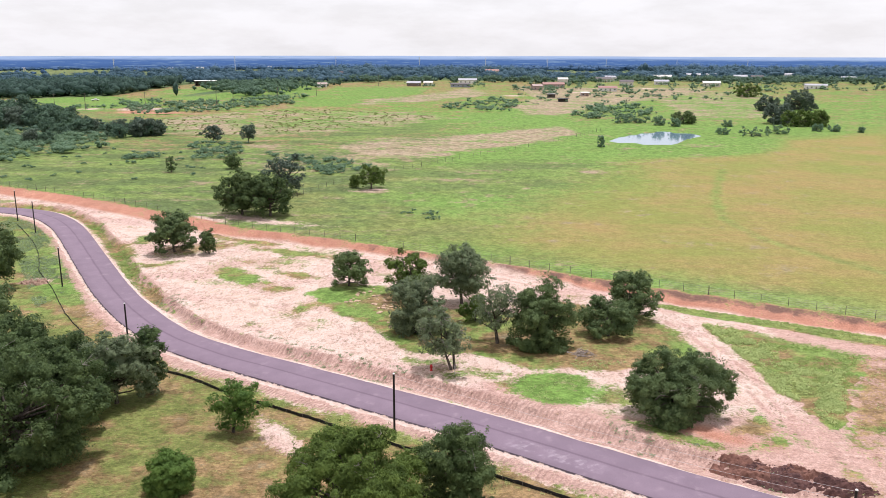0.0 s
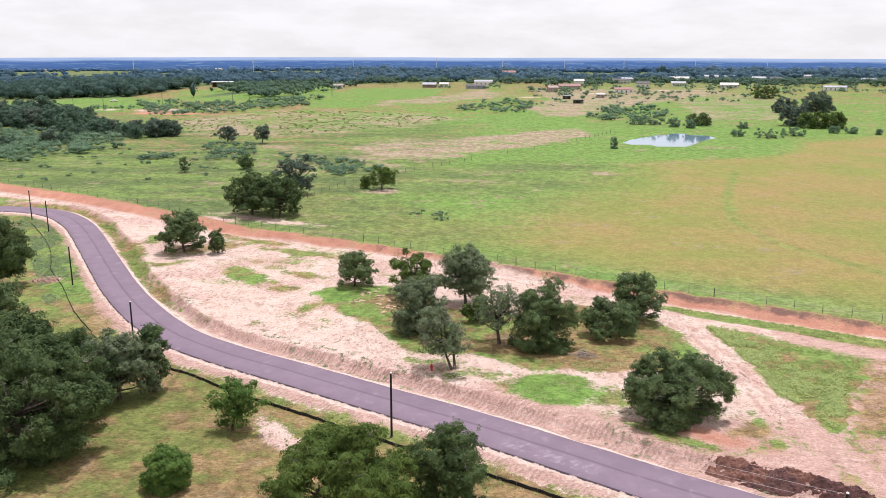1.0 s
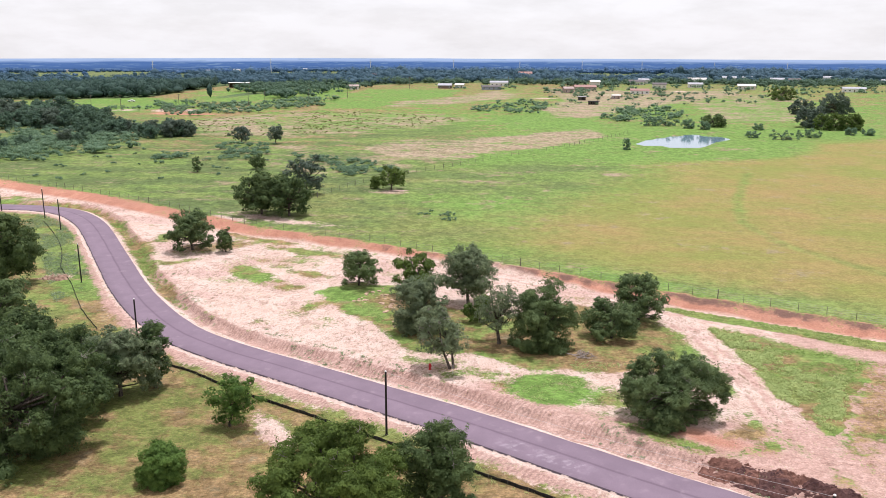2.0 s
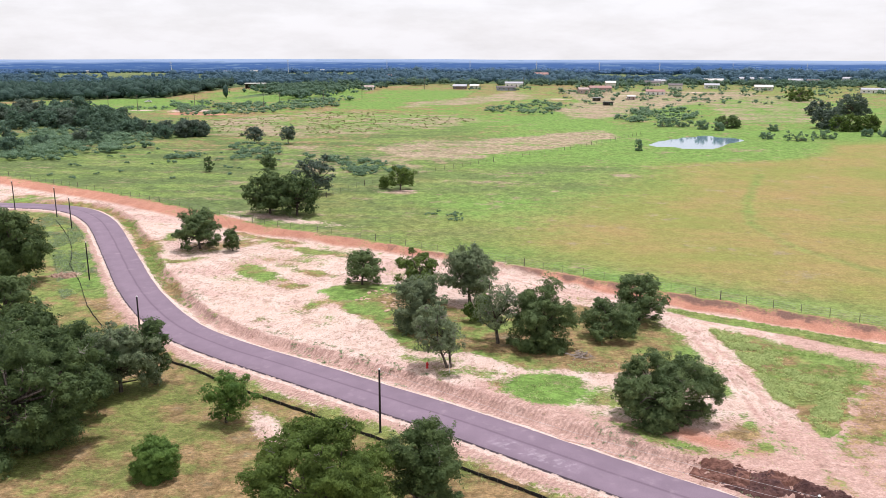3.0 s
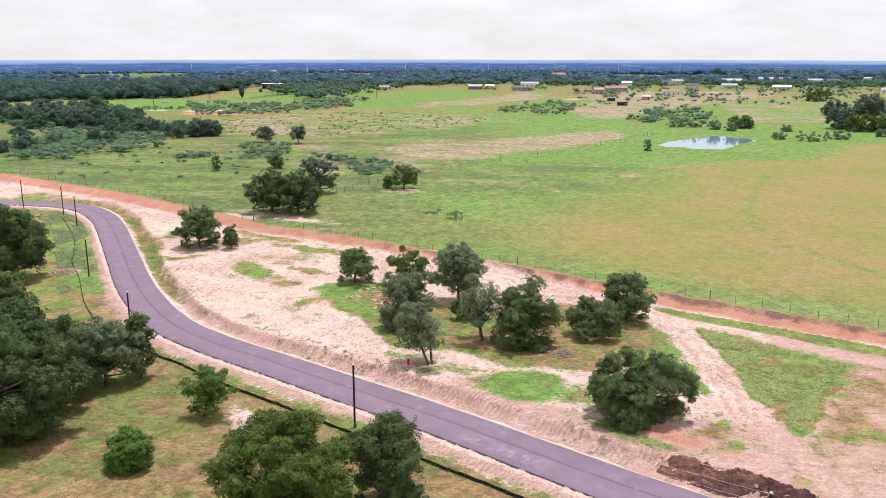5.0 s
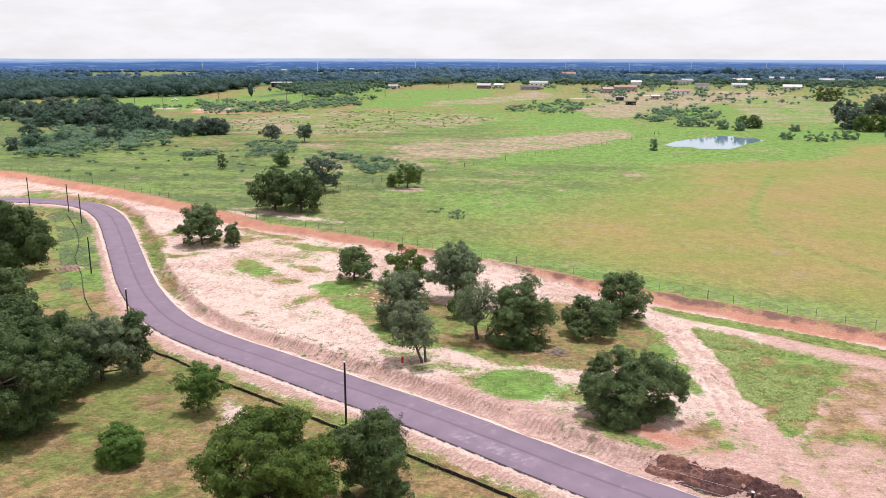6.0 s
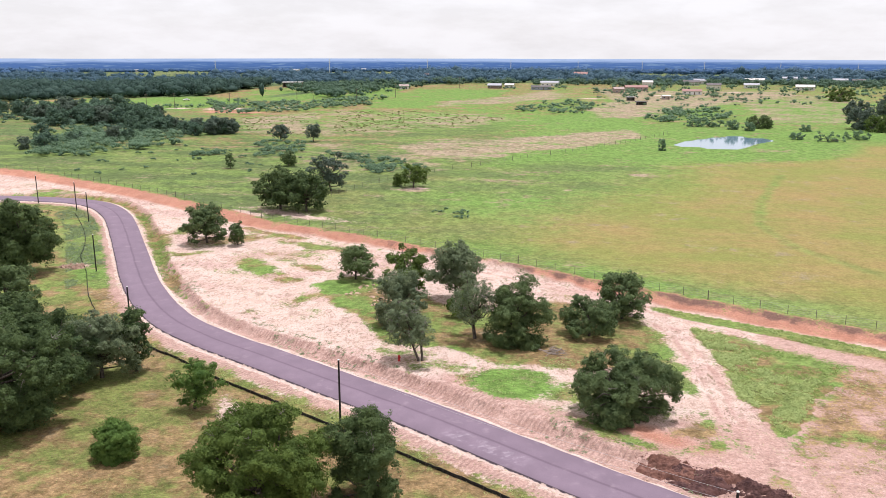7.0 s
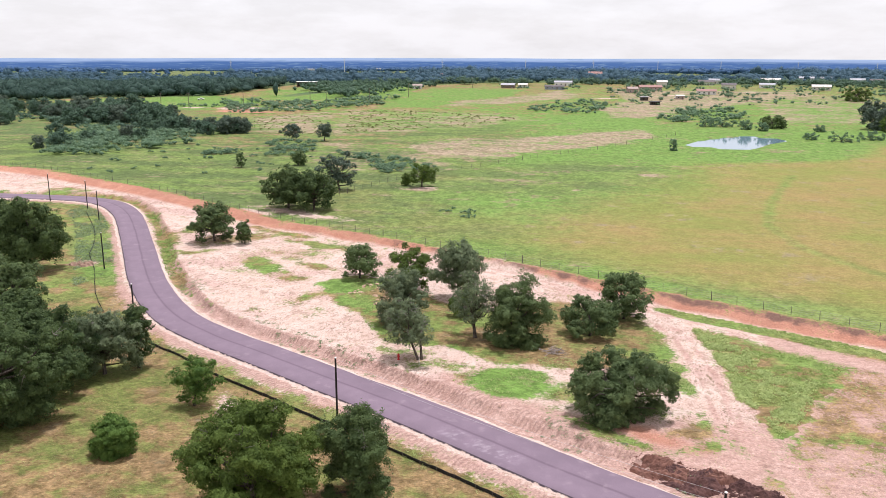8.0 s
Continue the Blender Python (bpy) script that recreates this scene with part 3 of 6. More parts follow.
    bare = bare * (1 - stubble) + stubble * (0.35 + 3.2 * fbm(x * 0.06, y * 0.14, 3, 96) - 0.9 * ss(-3, 2, oval(x, y, 54, 83, 7, 3, -20)))
    bare = np.maximum(bare, np.clip(2.3 - t1, -6, 3))
    bare = np.where(x > -9, np.maximum(bare, np.clip(2.6 - t2, -6, 3)), bare)
    strip = np.maximum(0, 1 - np.abs(f + wb + 1.3) / 2.6) * ss(33, 39, x) * ss(66, 60, x)
    bare = bare - 10 * strip
    bare = np.where(f > 0.6, np.minimum(bare, np.clip(0.6 - f, -6, 0) * 2), bare)
    # the verge south of the road, and bare spots in the grass beyond it
    bare = np.maximum(bare, np.where(side < 0, np.clip(5.9 - 0.5 * ss(-55, -70, x) + 1.6 * fbm(x * 0.2, y * 0.2, 3, 84) - d, -2.2, 1) * 1.6, -6))
    for k in (oval(x, y, -18.6, 83.0, 1.5, 5.2, 33) * 2.5, oval(x, y, -78.5, 150, 2.3, 2.6), 
              oval(x, y, -22, 237, 4.0, 1.6), oval(x, y, -58, 194, 5, 2.5, -30), oval(x, y, -46, 195, 13, 2.5, -25) * 0.8, oval(x, y, -184, 506, 26, 10, -15), oval(x, y, -190, 535, 22, 7, 10), oval(x, y, -160, 545, 20, 5, 30), oval(x, y, -236, 528, 30, 4, 25)):
        bare = np.maximum(bare, np.clip(k, -6, 3))
    bare = np.where(d < 3.9, np.maximum(bare, 2.0), bare)
    clay = np.minimum(f + np.minimum(wb, np.interp(x, (-75, -55, -20, 10, 32, 40), (4.2, 3.2, 2.2, 2.0, 3.2, 3.6))), 2.0 - f) - 0.7 * (1 + np.sin(x * 0.11 + 1.0)) * ss(-60, 0, x) * ss(36, 24, x)
    clay = clay - 3.0 * np.maximum(fbm(x * 0.09, y * 0.09, 3, 72), -0.1) * ss(-70, -20, x)
    clay = np.maximum(np.clip(clay, -5, 2.5), np.clip(oval(x, y, 29.5, 81.5, 5, 1.6, -30), -5, 1.0) * 0.6)
    crest = 7.0 + 1.6 * fbm(x * 0.08, y * 0.08, 3, 5)
    scarp = np.where(side > 0, np.maximum(0.66 * ss(4.3, 5.0, d) * ss(crest + 1.4, crest, d), ss(1.1, 0.2, np.abs(d - crest)) * (0.88 + 0.5 * fbm(x * 0.12, y * 0.12, 2, 73))), 0.75 * ss(1.25, 0.7, np.abs(d - 5.0)))
    scarp = np.maximum(scarp, np.where(side > 0, ss(0, 3, np.minimum(x - 3, 13 - d)), 0) * 0.62)
    scarp = np.maximum(scarp, 0.74 * ss(-3, 3, oval(x, y, 41, 77, 13, 8, -20)))
    scarp = np.maximum(scarp, 0.8 * ss(42, 47, x + 0.25 * (95 - y)) * ss(-6, -9, f))
    scarp = np.maximum(scarp, 0.5 * np.maximum(ss(0.9, 0.2, np.abs(t1 - 1.0)), ss(0.9, 0.2, np.abs(t2 - 1.1)) * (x > 0)))
    clay = np.maximum(clay, oval(x, y, -182, 508, 30, 16) * 0.3)
    lip = ss(-2.6, -0.6, f) * ss(0.9, 0.1, f) * np.interp(x, (-130, -60, 0, 40), (0.0, 0.1, 0.45, 0.75))
    bare = np.maximum(bare, np.where(f > -wb, np.clip(0.6 - f, -6, 1.5), -6))
    # grass
    north = ss(-2, 4, f)
    lush = 0.42 + 0.0 * x
    straw = 0.56 + 0.0 * x
    lush = lush + north * 0.10
    straw = straw + 0.4 * stubble - 0.2 * ss(-3, 2, oval(x, y, 54, 83, 7, 3, -20)) * stubble
    straw = straw - north * 0.80
    lush = lush + 0.42 * ss(30, 100, f) * ss(-75, -45, x)
    hay_x = np.interp(y, (120, 161, 190, 246, 293, 337, 396), (18, 10, 20, 48, 66, 97, 215))
    hay = ss(-45, 40, x - hay_x + 34 * fbm(x * 0.02, y * 0.02, 3, 46)) * north * ss(480, 380, y) * ss(0, 26, f)
    hay = hay * (1 - 0.45 * ss(3.2, 0.4, np.abs(line_distance(x, y, np.array([(97, 280), (77.4, 228), (69.7, 198), (71.5, 174), (86, 143), (104, 120)], float))[0])))
    for k in (oval(x, y, -40, 150.5, 4, 10, 40), oval(x, y, -18, 136, 9, 5, 20), oval(x, y, -66, 181, 7, 5, 50), oval(x, y, 22.9, 82.8, 7, 1.8, -36), oval(x, y, 37, 97, 4, 16, 5),
              oval(x, y, -85, 165, 5, 34, 33) * 0.6, oval(x, y, -1.6, 103.4, 2.6, 1.5), oval(x, y, 2.4, 98.4, 1.8, 1.0), oval(x, y, 4.4, 106.4, 1.6, 0.9), oval(x, y, -16, 130, 3, 10, 30), oval(x, y, 54, 107.5, 6, 2.0, -32)):
        fresh = ss(-0.8, 1.2, k)
        lush, straw = lush + 0.28 * fresh, straw - 0.42 * fresh
    vivid = ss(-0.8, 1.0, oval(x, y, 14.2, 94.3, 5.4, 5.6) + 2.0 * fbm(x * 0.4, y * 0.4, 3, 95))
    lush, straw = lush + 0.7 * vivid, straw - 1.4 * vivid
    straw = straw - 0.45 * ss(0, 1.4, 2.6 - np.abs(f + wb + 1.3)) * (x > 34) * (x < 66)
    grove = ss(-6, 4, oval(x, y, -4, 117, 15, 13, -20)) * (1 - north)
    straw = straw + 0.10 * ss(-4, 3, oval(x, y, 20, 110, 13, 9)) * (1 - north)
    straw, lush = straw - 0.16 * grove, lush + 0.06 * grove
    olive = ss(0, 1.5, tri)
    straw, lush = straw - 0.12 * olive, lush - 0.12 * olive
    pondgreen = ss(-28, -6, np.clip(oval(x, y, 92, 368, 40, 40), -60, 10))
    hay = hay * (1 - pondgreen)
    lush = np.maximum(lush, pondgreen * 0.95)
    far_left = ss(235, 265, y) * ss(-10, -40, x - 0.25 * (y - 250))
    straw = straw + 0.34 * far_left + (0.18 - 0.24 * ss(10, 22, f) * ss(62, 40, f)) * ss(-45, -85, x) * north + 0.2 * ss(14, 2, f) * north
    lush = lush + 0.5 * ss(-30, -80, x) * north - 0.42 * ss(-2, -10, side * d) * (1 - north) * ss(-68, -56, x)
    straw = straw + (0.30 * ss(80, 64, y - 0.25 * (x + 30)) - 0.18) * ss(-2, -10, side * d) * (1 - north)
    brown = np.maximum(ss(-0.6, 0.8, oval(x, y, 25.4, 241, 2.8, 1.8)), ss(-0.6, 0.8, oval(x, y, 48.8, 273, 3.4, 2.4)))
    graze = np.maximum(0.20 * ss(-8, 8, oval(x, y, 14, 268, 20, 26, -30)), 0.16 * ss(-5, 5, oval(x, y, 40, 285, 20, 10, 30)))
    brown = np.maximum(brown, graze)
    brown = np.maximum(brown, 0.9 * ss(-1.2, 0.8, oval(x, y, -21.5, 235, 5.5, 2.6)))
    m = (y > 240) & (y < 850) & (np.abs(x) < 420)
    if np.any(m):
        u, v = x[m] + 9 * fbm(x[m] * 0.05, y[m] * 0.05, 3, 91), y[m] + 14 * fbm(x[m] * 0.05, y[m] * 0.05, 3, 92)
        b = brown[m]
        for shape, w in (([(-43.6, 326), (-13.5, 299), (44.7, 359), (66, 393), (64, 424), (50, 418), (-7.4, 368), (-41, 360)], 0.80), ([(-163, 458), (-127, 520), (-91, 372), (-130, 385)], 0.66),
                         ([(-92, 378), (-127, 530), (-73, 531), (9.5, 482), (-23, 425), (-58, 391)], 0.50), ([(-43, 422), (9.5, 482), (-24, 515), (-60, 486)], 0.62),
                         ([(-63, 568), (-18, 586), (40, 666), (20, 721), (-21, 652), (-57, 608)], 0.75), ([(56, 482), (74, 493), (100, 549), (167, 626), (221, 697), (240, 745), (60, 745), (69, 631), (40, 560)], 0.80),
                         ([(140, 470), (220, 480), (262, 690), (221, 697), (160, 610)], 0.48), ([(-110, 340), (-75, 352), (-40, 322), (-14, 292), (-24, 268), (-50, 270), (-100, 318)], 0.38)):
            b = np.maximum(b, ss(-4, 5, in_shape(u, v, shape)) * w)
        strip = ss(-4, 5, in_shape(u, v, [(-62, 349), (-31, 376), (9.6, 449), (51, 425), (75, 440), (60, 496), (17, 496), (-23, 418.5), (-52, 381)]))
        strip = np.maximum(strip, 0.8 * ss(-4, 4, in_shape(u, v, [(-105, 545), (-66, 555), (-60, 610), (-20, 660), (-10, 745), (-95, 740), (-112, 640)])))
        strip = np.maximum(strip, 0.7 * ss(-3, 3, oval(u, v, -58, 490, 16, 7, 10)))
        strip = np.maximum(strip, ss(-6, 6, in_shape(u, v, [(-370, 590), (-316, 572), (-252, 512), (-222, 515), (-200, 565), (-205, 600), (-275, 640)])))
        strip = np.maximum(strip, 0.8 * ss(-6, 6, in_shape(u, v, [(-205, 600), (-150, 590), (-100, 640), (-108, 745), (-200, 770), (-240, 690)])))
        b = b * (1 - strip)
        brown[m] = b
        lush[m] = lush[m] + 0.35 * strip
        straw[m] = straw[m] - 0.7 * strip - 0.3 * ss(120, 60, f[m]) * ss(5, -20, x[m])
        lane = line_distance(x[m], y[m], np.array([(40, 640), (75, 650), (105, 680), (140, 705), (190, 730), (250, 742)], float))[0]
        bare[m] = np.maximum(bare[m], np.clip(2.6 - lane, -6, 2))
    lush = lush + 0.2 * ss(500, 560, y) * ss(640, 600, y) - 0.3 * ss(640, 700, y)
    straw = straw + 0.15 * ss(520, 700, y) + 0.42 * ss(395, 470, y) * ss(20, 90, x) + 0.25 * ss(420, 480, y) * ss(60, 0, x) - 0.25 * ss(840, 900, y) - 0.25 * north * ss(330, 250, y)
    edge = np.interp(x, (-900, -332, -194, -161, -120, -60, 300, 900), (560, 612, 630, 697, 771, 850, 840, 800))
    wood = ss(-6, 25, y - edge + 44 * fbm(x * 0.03, y * 0.01, 2, 44)) * np.where(y > 1040, ss(-0.17, -0.05, fbm(x * 0.004, y * 0.0016, 3, 41)), 1) * np.where(y > 1080, ss(-0.19, -0.13, fbm(x * 0.0035, y * 0.006, 3, 43)), 1)
    wood = wood * (1 - ss(-4, 6, in_shape(x, y, [(-262, 640), (-205, 640), (-190, 700), (-196, 775), (-240, 775)])) * (y < 800))
    wood = np.maximum(wood, 0.42 * ss(-10, 12, in_shape(x, y, [(-190, 350), (-150, 338), (-135, 378), (-172, 480), (-240, 540), (-330, 570), (-480, 480), (-330, 330)])))
    wood = np.where(y > 1000, np.maximum(wood, 0.55), wood)
    return dict(bare=bare, clay=clay, lush=np.clip(lush, 0, 1), straw=np.clip(straw, -0.6, 1), hay=hay, brown=brown, wood=wood, scarp=scarp, along=al, lip=lip, beside=ss(9.5, 8.0, d), rank=north * np.maximum(ss(0, -35, x - 0.10 * (y - 200)) * ss(480, 380, y), 0.8 * ss(-12, 8, oval(x, y, 20, 266, 42, 26, 35))))


def grid_line(lo, hi, step, far_lo, far_hi, grow):
    mid = list(np.arange(lo, hi + step / 2, step))
    s, v, up = step, hi, []
    while v < far_hi:
        s *= grow
        v = min(v + s, far_hi)
        up.append(v)
    s, v, down = step, lo, []
    while v > far_lo:
        s *= grow
        v = max(v - s, far_lo)
        down.append(v)
    return np.array(down[::-1] + mid + up)


def build_ground():
    gx = grid_line(-112, 66, 0.62, -4700, 4700, 1.05)
    gy = grid_line(58, 190, 0.62, -900, 4850, 1.04)
    X, Y = np.meshgrid(gx, gy)
    x, y = X.ravel(), Y.ravel()
    z = land(x, y)
    nx, ny = len(gx), len(gy)
    i = (np.arange(ny - 1)[:, None] * nx + np.arange(nx - 1)[None, :]).ravel()
    quads = np.stack([i, i + 1, i + 1 + nx, i + nx], 1)
    me = bpy.data.meshes.new("ground")
    me.vertices.add(len(x))
    me.vertices.foreach_set("co", np.stack([x, y, z], 1).ravel())
    me.loops.add(quads.size)
    me.loops.foreach_set("vertex_index", quads.ravel())
    me.polygons.add(len(quads))
    me.polygons.foreach_set("loop_start", np.arange(0, quads.size, 4))
    me.polygons.foreach_set("use_smooth", np.ones(len(quads), bool))
    me.update(calc_edges=True)
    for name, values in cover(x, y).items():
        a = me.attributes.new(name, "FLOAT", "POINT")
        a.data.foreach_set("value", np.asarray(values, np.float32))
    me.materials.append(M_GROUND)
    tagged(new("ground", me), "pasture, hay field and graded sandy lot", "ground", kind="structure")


build_ground()


def build_road():
    c = ROAD_LINE
    t = np.gradient(c, axis=0)
    t /= np.linalg.norm(t, axis=1)[:, None]
    n = np.stack([-t[:, 1], t[:, 0]], 1)
    across = (-ROAD_HALF - 0.65, -ROAD_HALF - 0.06, -ROAD_HALF, -1.7, 0, 1.7, ROAD_HALF, ROAD_HALF + 0.06, ROAD_HALF + 0.65)
    lift = (-0.12, 0.0, 0.09, 0.12, 0.15, 0.12, 0.09, 0.0, -0.12)
    base = lie(c[:, 0], c[:, 1])
    verts, al, ac = [], [], []
    run = np.concatenate([[0], np.cumsum(np.linalg.norm(np.diff(c, axis=0), axis=1))])
    for k in range(len(c)):
        for a, l in zip(across, lift):
            w = a + (0.15 if abs(a) < 3.6 else 0.9) * float(fbm(np.array([run[k] * 0.35]), np.array([np.sign(a) * 7.0]), 3, 3)[0]) * (abs(a) > 3)
            verts.append((c[k, 0] + n[k, 0] * w, c[k, 1] + n[k, 1] * w, float(base[k]) + l + 0.05))
            al.append(run[k])
            ac.append(-a)
    m = len(across)
    faces = [(k * m + j, (k + 1) * m + j, (k + 1) * m + j + 1, k * m + j + 1) for k in range(len(c) - 1) for j in range(m - 1)]
    faces = [q[::-1] for q in faces]
    ob = link_mesh("road", verts, faces, M_ROAD, smooth=True)
    for name, values in (("along", al), ("across", ac)):
        ob.data.attributes.new(name, "FLOAT", "POINT").data.foreach_set("value", np.array(values, np.float32))
    tagged(ob, "fresh purple-grey asphalt lane curving past the lot", "road", kind="structure")


build_road()


def build_pond():
    c = curve(POND + [POND[0]], 2.0)
    mid = c.mean(axis=0)
    c = mid + (c - mid) * 1.03
    verts = [(mid[0], mid[1], 1.75)] + [(p[0], p[1], 1.75) for p in c]
    faces = [(0, i, i + 1) for i in range(1, len(c))]
    tagged(link_mesh("water", verts, faces, M_WATER), "still pale blue pond water mirroring the sky", "pond", kind="structure")


build_pond()


def build_backdrop():
    verts, n = [], 120
    for i in range(n + 1):
        a = radians(-62 + 124 * i / n)
        x, y = 3300 * math.sin(a), 3300 * math.cos(a)
        h = 18.5 + 2.5 * float(fbm(np.array([i * 0.16]), np.array([2.0]), 3, 8)[0])
        verts += [(x, y, -60), (x, y, h)]
    faces = [(2 * i, 2 * i + 1, 2 * i + 3, 2 * i + 2) for i in range(n)]
    tagged(link_mesh("backdrop", verts, faces, M_HILLS, smooth=True), "glowing backdrop of hills on the skyline, pale blue haze painted on", "hills", kind="structure")


build_backdrop()


# ---------------------------------------------------------------- trees and brush
def leaf_quads(rng, p, out, size, spread=0.55, up=0.35):
    """Small folded leaf sprays at p, facing roughly along out."""
    n = len(p)
    nrm = out + spread * rng.normal(size=(n, 3))
    nrm[:, 2] += up
    nrm /= np.linalg.norm(nrm, axis=1)[:, None]
    t = np.cross(nrm, rng.normal(size=(n, 3)))
    t /= np.linalg.norm(t, axis=1)[:, None]
    s = np.cross(nrm, t)
    a = (size * rng.uniform(0.6, 1.35, n))[:, None]
    b = a * rng.uniform(0.45, 0.8, n)[:, None]
    a, b = a * 1.18, b * 1.25
    v = np.stack([p - t * a * 0.5 - s * b * 0.3, p + t * a * 0.5 + nrm * a * 0.1, p - t * a * 0.12 + s * b * 0.72], 1).reshape(-1, 3)
    f = np.arange(n * 3).reshape(-1, 3)
    return v, f


def unit_ball(level):
    bm = bmesh.new()
    bmesh.ops.create_icosphere(bm, subdivisions=level, radius=1.0)
    v = np.array([q.co[:] for q in bm.verts])
    f = np.array([[q.index for q in fc.verts] for fc in bm.faces])
    bm.free()
    return v, f


BALL_1, BALL_2 = unit_ball(1), unit_ball(2)


def mesh_of(name, blocks, material):
    """One mesh from (vertices, faces) arrays of triangles or quads."""
    me = bpy.data.meshes.new(name)
    nv = sum(len(v) for v, f in blocks)
    co = np.concatenate([v for v, f in blocks])
    idx, starts, o, ls = [], [], 0, 0
    for v, f in blocks:
        idx.append((f + o).ravel())
        starts.append(ls + np.arange(len(f)) * f.shape[1])
        ls += f.size
        o += len(v)
    idx, starts = np.concatenate(idx), np.concatenate(starts)
    me.vertices.add(nv)
    me.vertices.foreach_set("co", co.astype(np.float32).ravel())
    me.loops.add(len(idx))
    me.loops.foreach_set("vertex_index", idx.astype(np.int32))
    me.polygons.add(len(starts))
    me.polygons.foreach_set("loop_start", starts.astype(np.int32))
    me.update(calc_edges=True)
    me.materials.append(material)
    return me


def tree(name, x, y, h, w, label, seed, material=None, base=0.22, leaf=0.34, density=24.0, lobes=14, trunks=1, turn=0.0, dead=0, category="tree", group="", gap=0.0, lean=(0, 0), depth=1.0, airy=0.3):
    """A tree h high and w wide: trunk with limbs, and a crown of many leaf sprays in lobes. base: where the crown begins, as a share of h."""
    rng = np.random.default_rng(seed)
    material = material or M_OAK
    e = thing(name, spot(x, y, turn, 0.05), label, category, group)
    base = base - 0.03
    zb, zc = h * base, h * (base + (1 - base) * 0.42)
    rx, rz = w * 0.54, h - zc
    lobes = int(lobes * 1.7)
    r0 = min(rx, rz * 0.8) * 0.44 * (16 / lobes) ** 0.33 * (1 - 0.55 * airy if airy > 0 else 1.35)
    cen, rad = [], []
    ph = rng.uniform(0, 6.28, 4)
    for i in range(lobes):
        # lobes sit towards the ends of limbs that reach out evenly on all sides
        u = 1 - (1.55 if base > 0.0 else 1.8) * (i + 0.5) / lobes
        a = i * 2.39996 + rng.normal() * 0.35
        k2 = (1.0 + 0.14 * math.sin(2 * a + ph[0]) + 0.12 * math.sin(3 * a + ph[1])) * rng.uniform(0.80 - 0.5 * airy, 1.08 + 0.3 * airy)
        if i % 4 == 3:
            k2 *= 0.55
        side = max(0.0, 1 - u * u) ** (0.36 if u > 0 else 0.5)
        if u < -0.15:
            k2 *= 0.82 if base > 0.0 else 0.96
        r = r0 * rng.uniform(0.5, 1.36 + 0.5 * airy)
        z = zc + u * (rz - r * 0.7) * (1.0 if u > 0 else (zc - zb) / rz * 1.7) * (1 + 0.10 * math.sin(2 * a + ph[2])) * (0.7 + 0.3 * k2)
        c = np.array([math.cos(a) * side * (rx - r * 0.75) * k2, math.sin(a) * side * (rx - r * 0.75) * k2 * depth, max(z, r * 0.5)])
        c[:2] += np.array(lean) * (c[2] / h)
        cen.append(c)
        rad.append(r)
    cen, rad = np.array(cen), np.array(rad)
    pts, outs = [], []
    flat = np.array([1.08, 1.08, 0.84])
    each = 0.47 * leaf * leaf                     # one leaf spray's area
    thick = (1 - gap) * (0.72 + density / 110)
    for c, r in zip(cen, rad):
        # each lobe carries domed clumps of leaves, with dark gaps between them
        m = int(rng.integers(13, 20))
        sub = rng.normal(size=(m, 3))
        sub[:, 2] += 0.35
        sub /= np.linalg.norm(sub, axis=1)[:, None]
        subr = r * rng.uniform(0.20, 0.46, m)
        subc = c + sub * (r * rng.uniform(0.60, 1.0, m))[:, None] * flat
        for sc, sr, so in zip(subc, subr, sub):
            n = int(thick * 1.25 * 2 * math.pi * sr * sr / each)
            d = rng.normal(size=(n, 3)) + so * 0.7 + np.array([0, 0, 0.5])
            d /= np.linalg.norm(d, axis=1)[:, None]
            warp = 1 + 0.22 * np.sin(d[:, 0] * 5 + ph[0]) * np.sin(d[:, 1] * 5 + ph[1])
            q = sc + d * (sr * warp * rng.uniform(0.62, 1.12, n))[:, None] * np.array([1.12, 1.12, 0.8])
            inside = np.zeros(n, bool)
            for o, s in zip(cen, rad):
                inside |= np.linalg.norm((q - o) / flat, axis=1) < s * 0.56
            pts.append(q[~inside])
            outs.append((d * 0.9 + so * 0.3)[~inside])
        # a thin inner layer between the clumps
        n = int(thick * 0.55 * 4 * math.pi * r * r * 0.45 / each)
        d = rng.normal(size=(n, 3))
        d /= np.linalg.norm(d, axis=1)[:, None]
        q = c + d * (r * rng.uniform(0.56, 0.74, n))[:, None] * flat
        inside = np.zeros(n, bool)
        for o, s in zip(cen, rad):
            inside |= np.linalg.norm((q - o) / flat, axis=1) < s * 0.55
        pts.append(q[~inside])
        outs.append(d[~inside])
    # leafy twigs that break the outline
    for c, r in zip(cen, rad):
        for k in range(6):
            d = rng.normal(size=3) + (c - np.array([0, 0, zc])) / w * 1.5
            d /= np.linalg.norm(d)
            n = max(4, int(thick * r * r * 0.16 / each))
            u = rng.uniform(0.75, 1.38, n)
            q = c + d * (r * u)[:, None] + rng.normal(size=(n, 3)) * r * 0.09
            pts.append(q)
            outs.append(d + 0.4 * rng.normal(size=(n, 3)))
    p, o = np.concatenate(pts), np.concatenate(outs)
    fq = 4.6 / r0
    holes = np.sin(p[:, 0] * fq + ph[0]) + np.sin(p[:, 1] * fq + ph[1]) + np.sin(p[:, 2] * fq * 1.2 + ph[2])
    keep = (p[:, 2] > zb * 0.55) & ((holes < 1.25 - 1.2 * gap) | (rng.random(len(p)) < 0.2))
    p, o = p[keep], o[keep]
    blocks = [leaf_quads(rng, p, o, leaf, 0.36, 0.22)]
    bv, bf = BALL_1
    for c, r in zip(cen, rad):
        blocks.append((c + bv * np.array([1.08, 1.08, 0.84]) * (r * (0.44 - 0.3 * gap)) * rng.uniform(0.8, 1.15, (len(bv), 1)), bf))
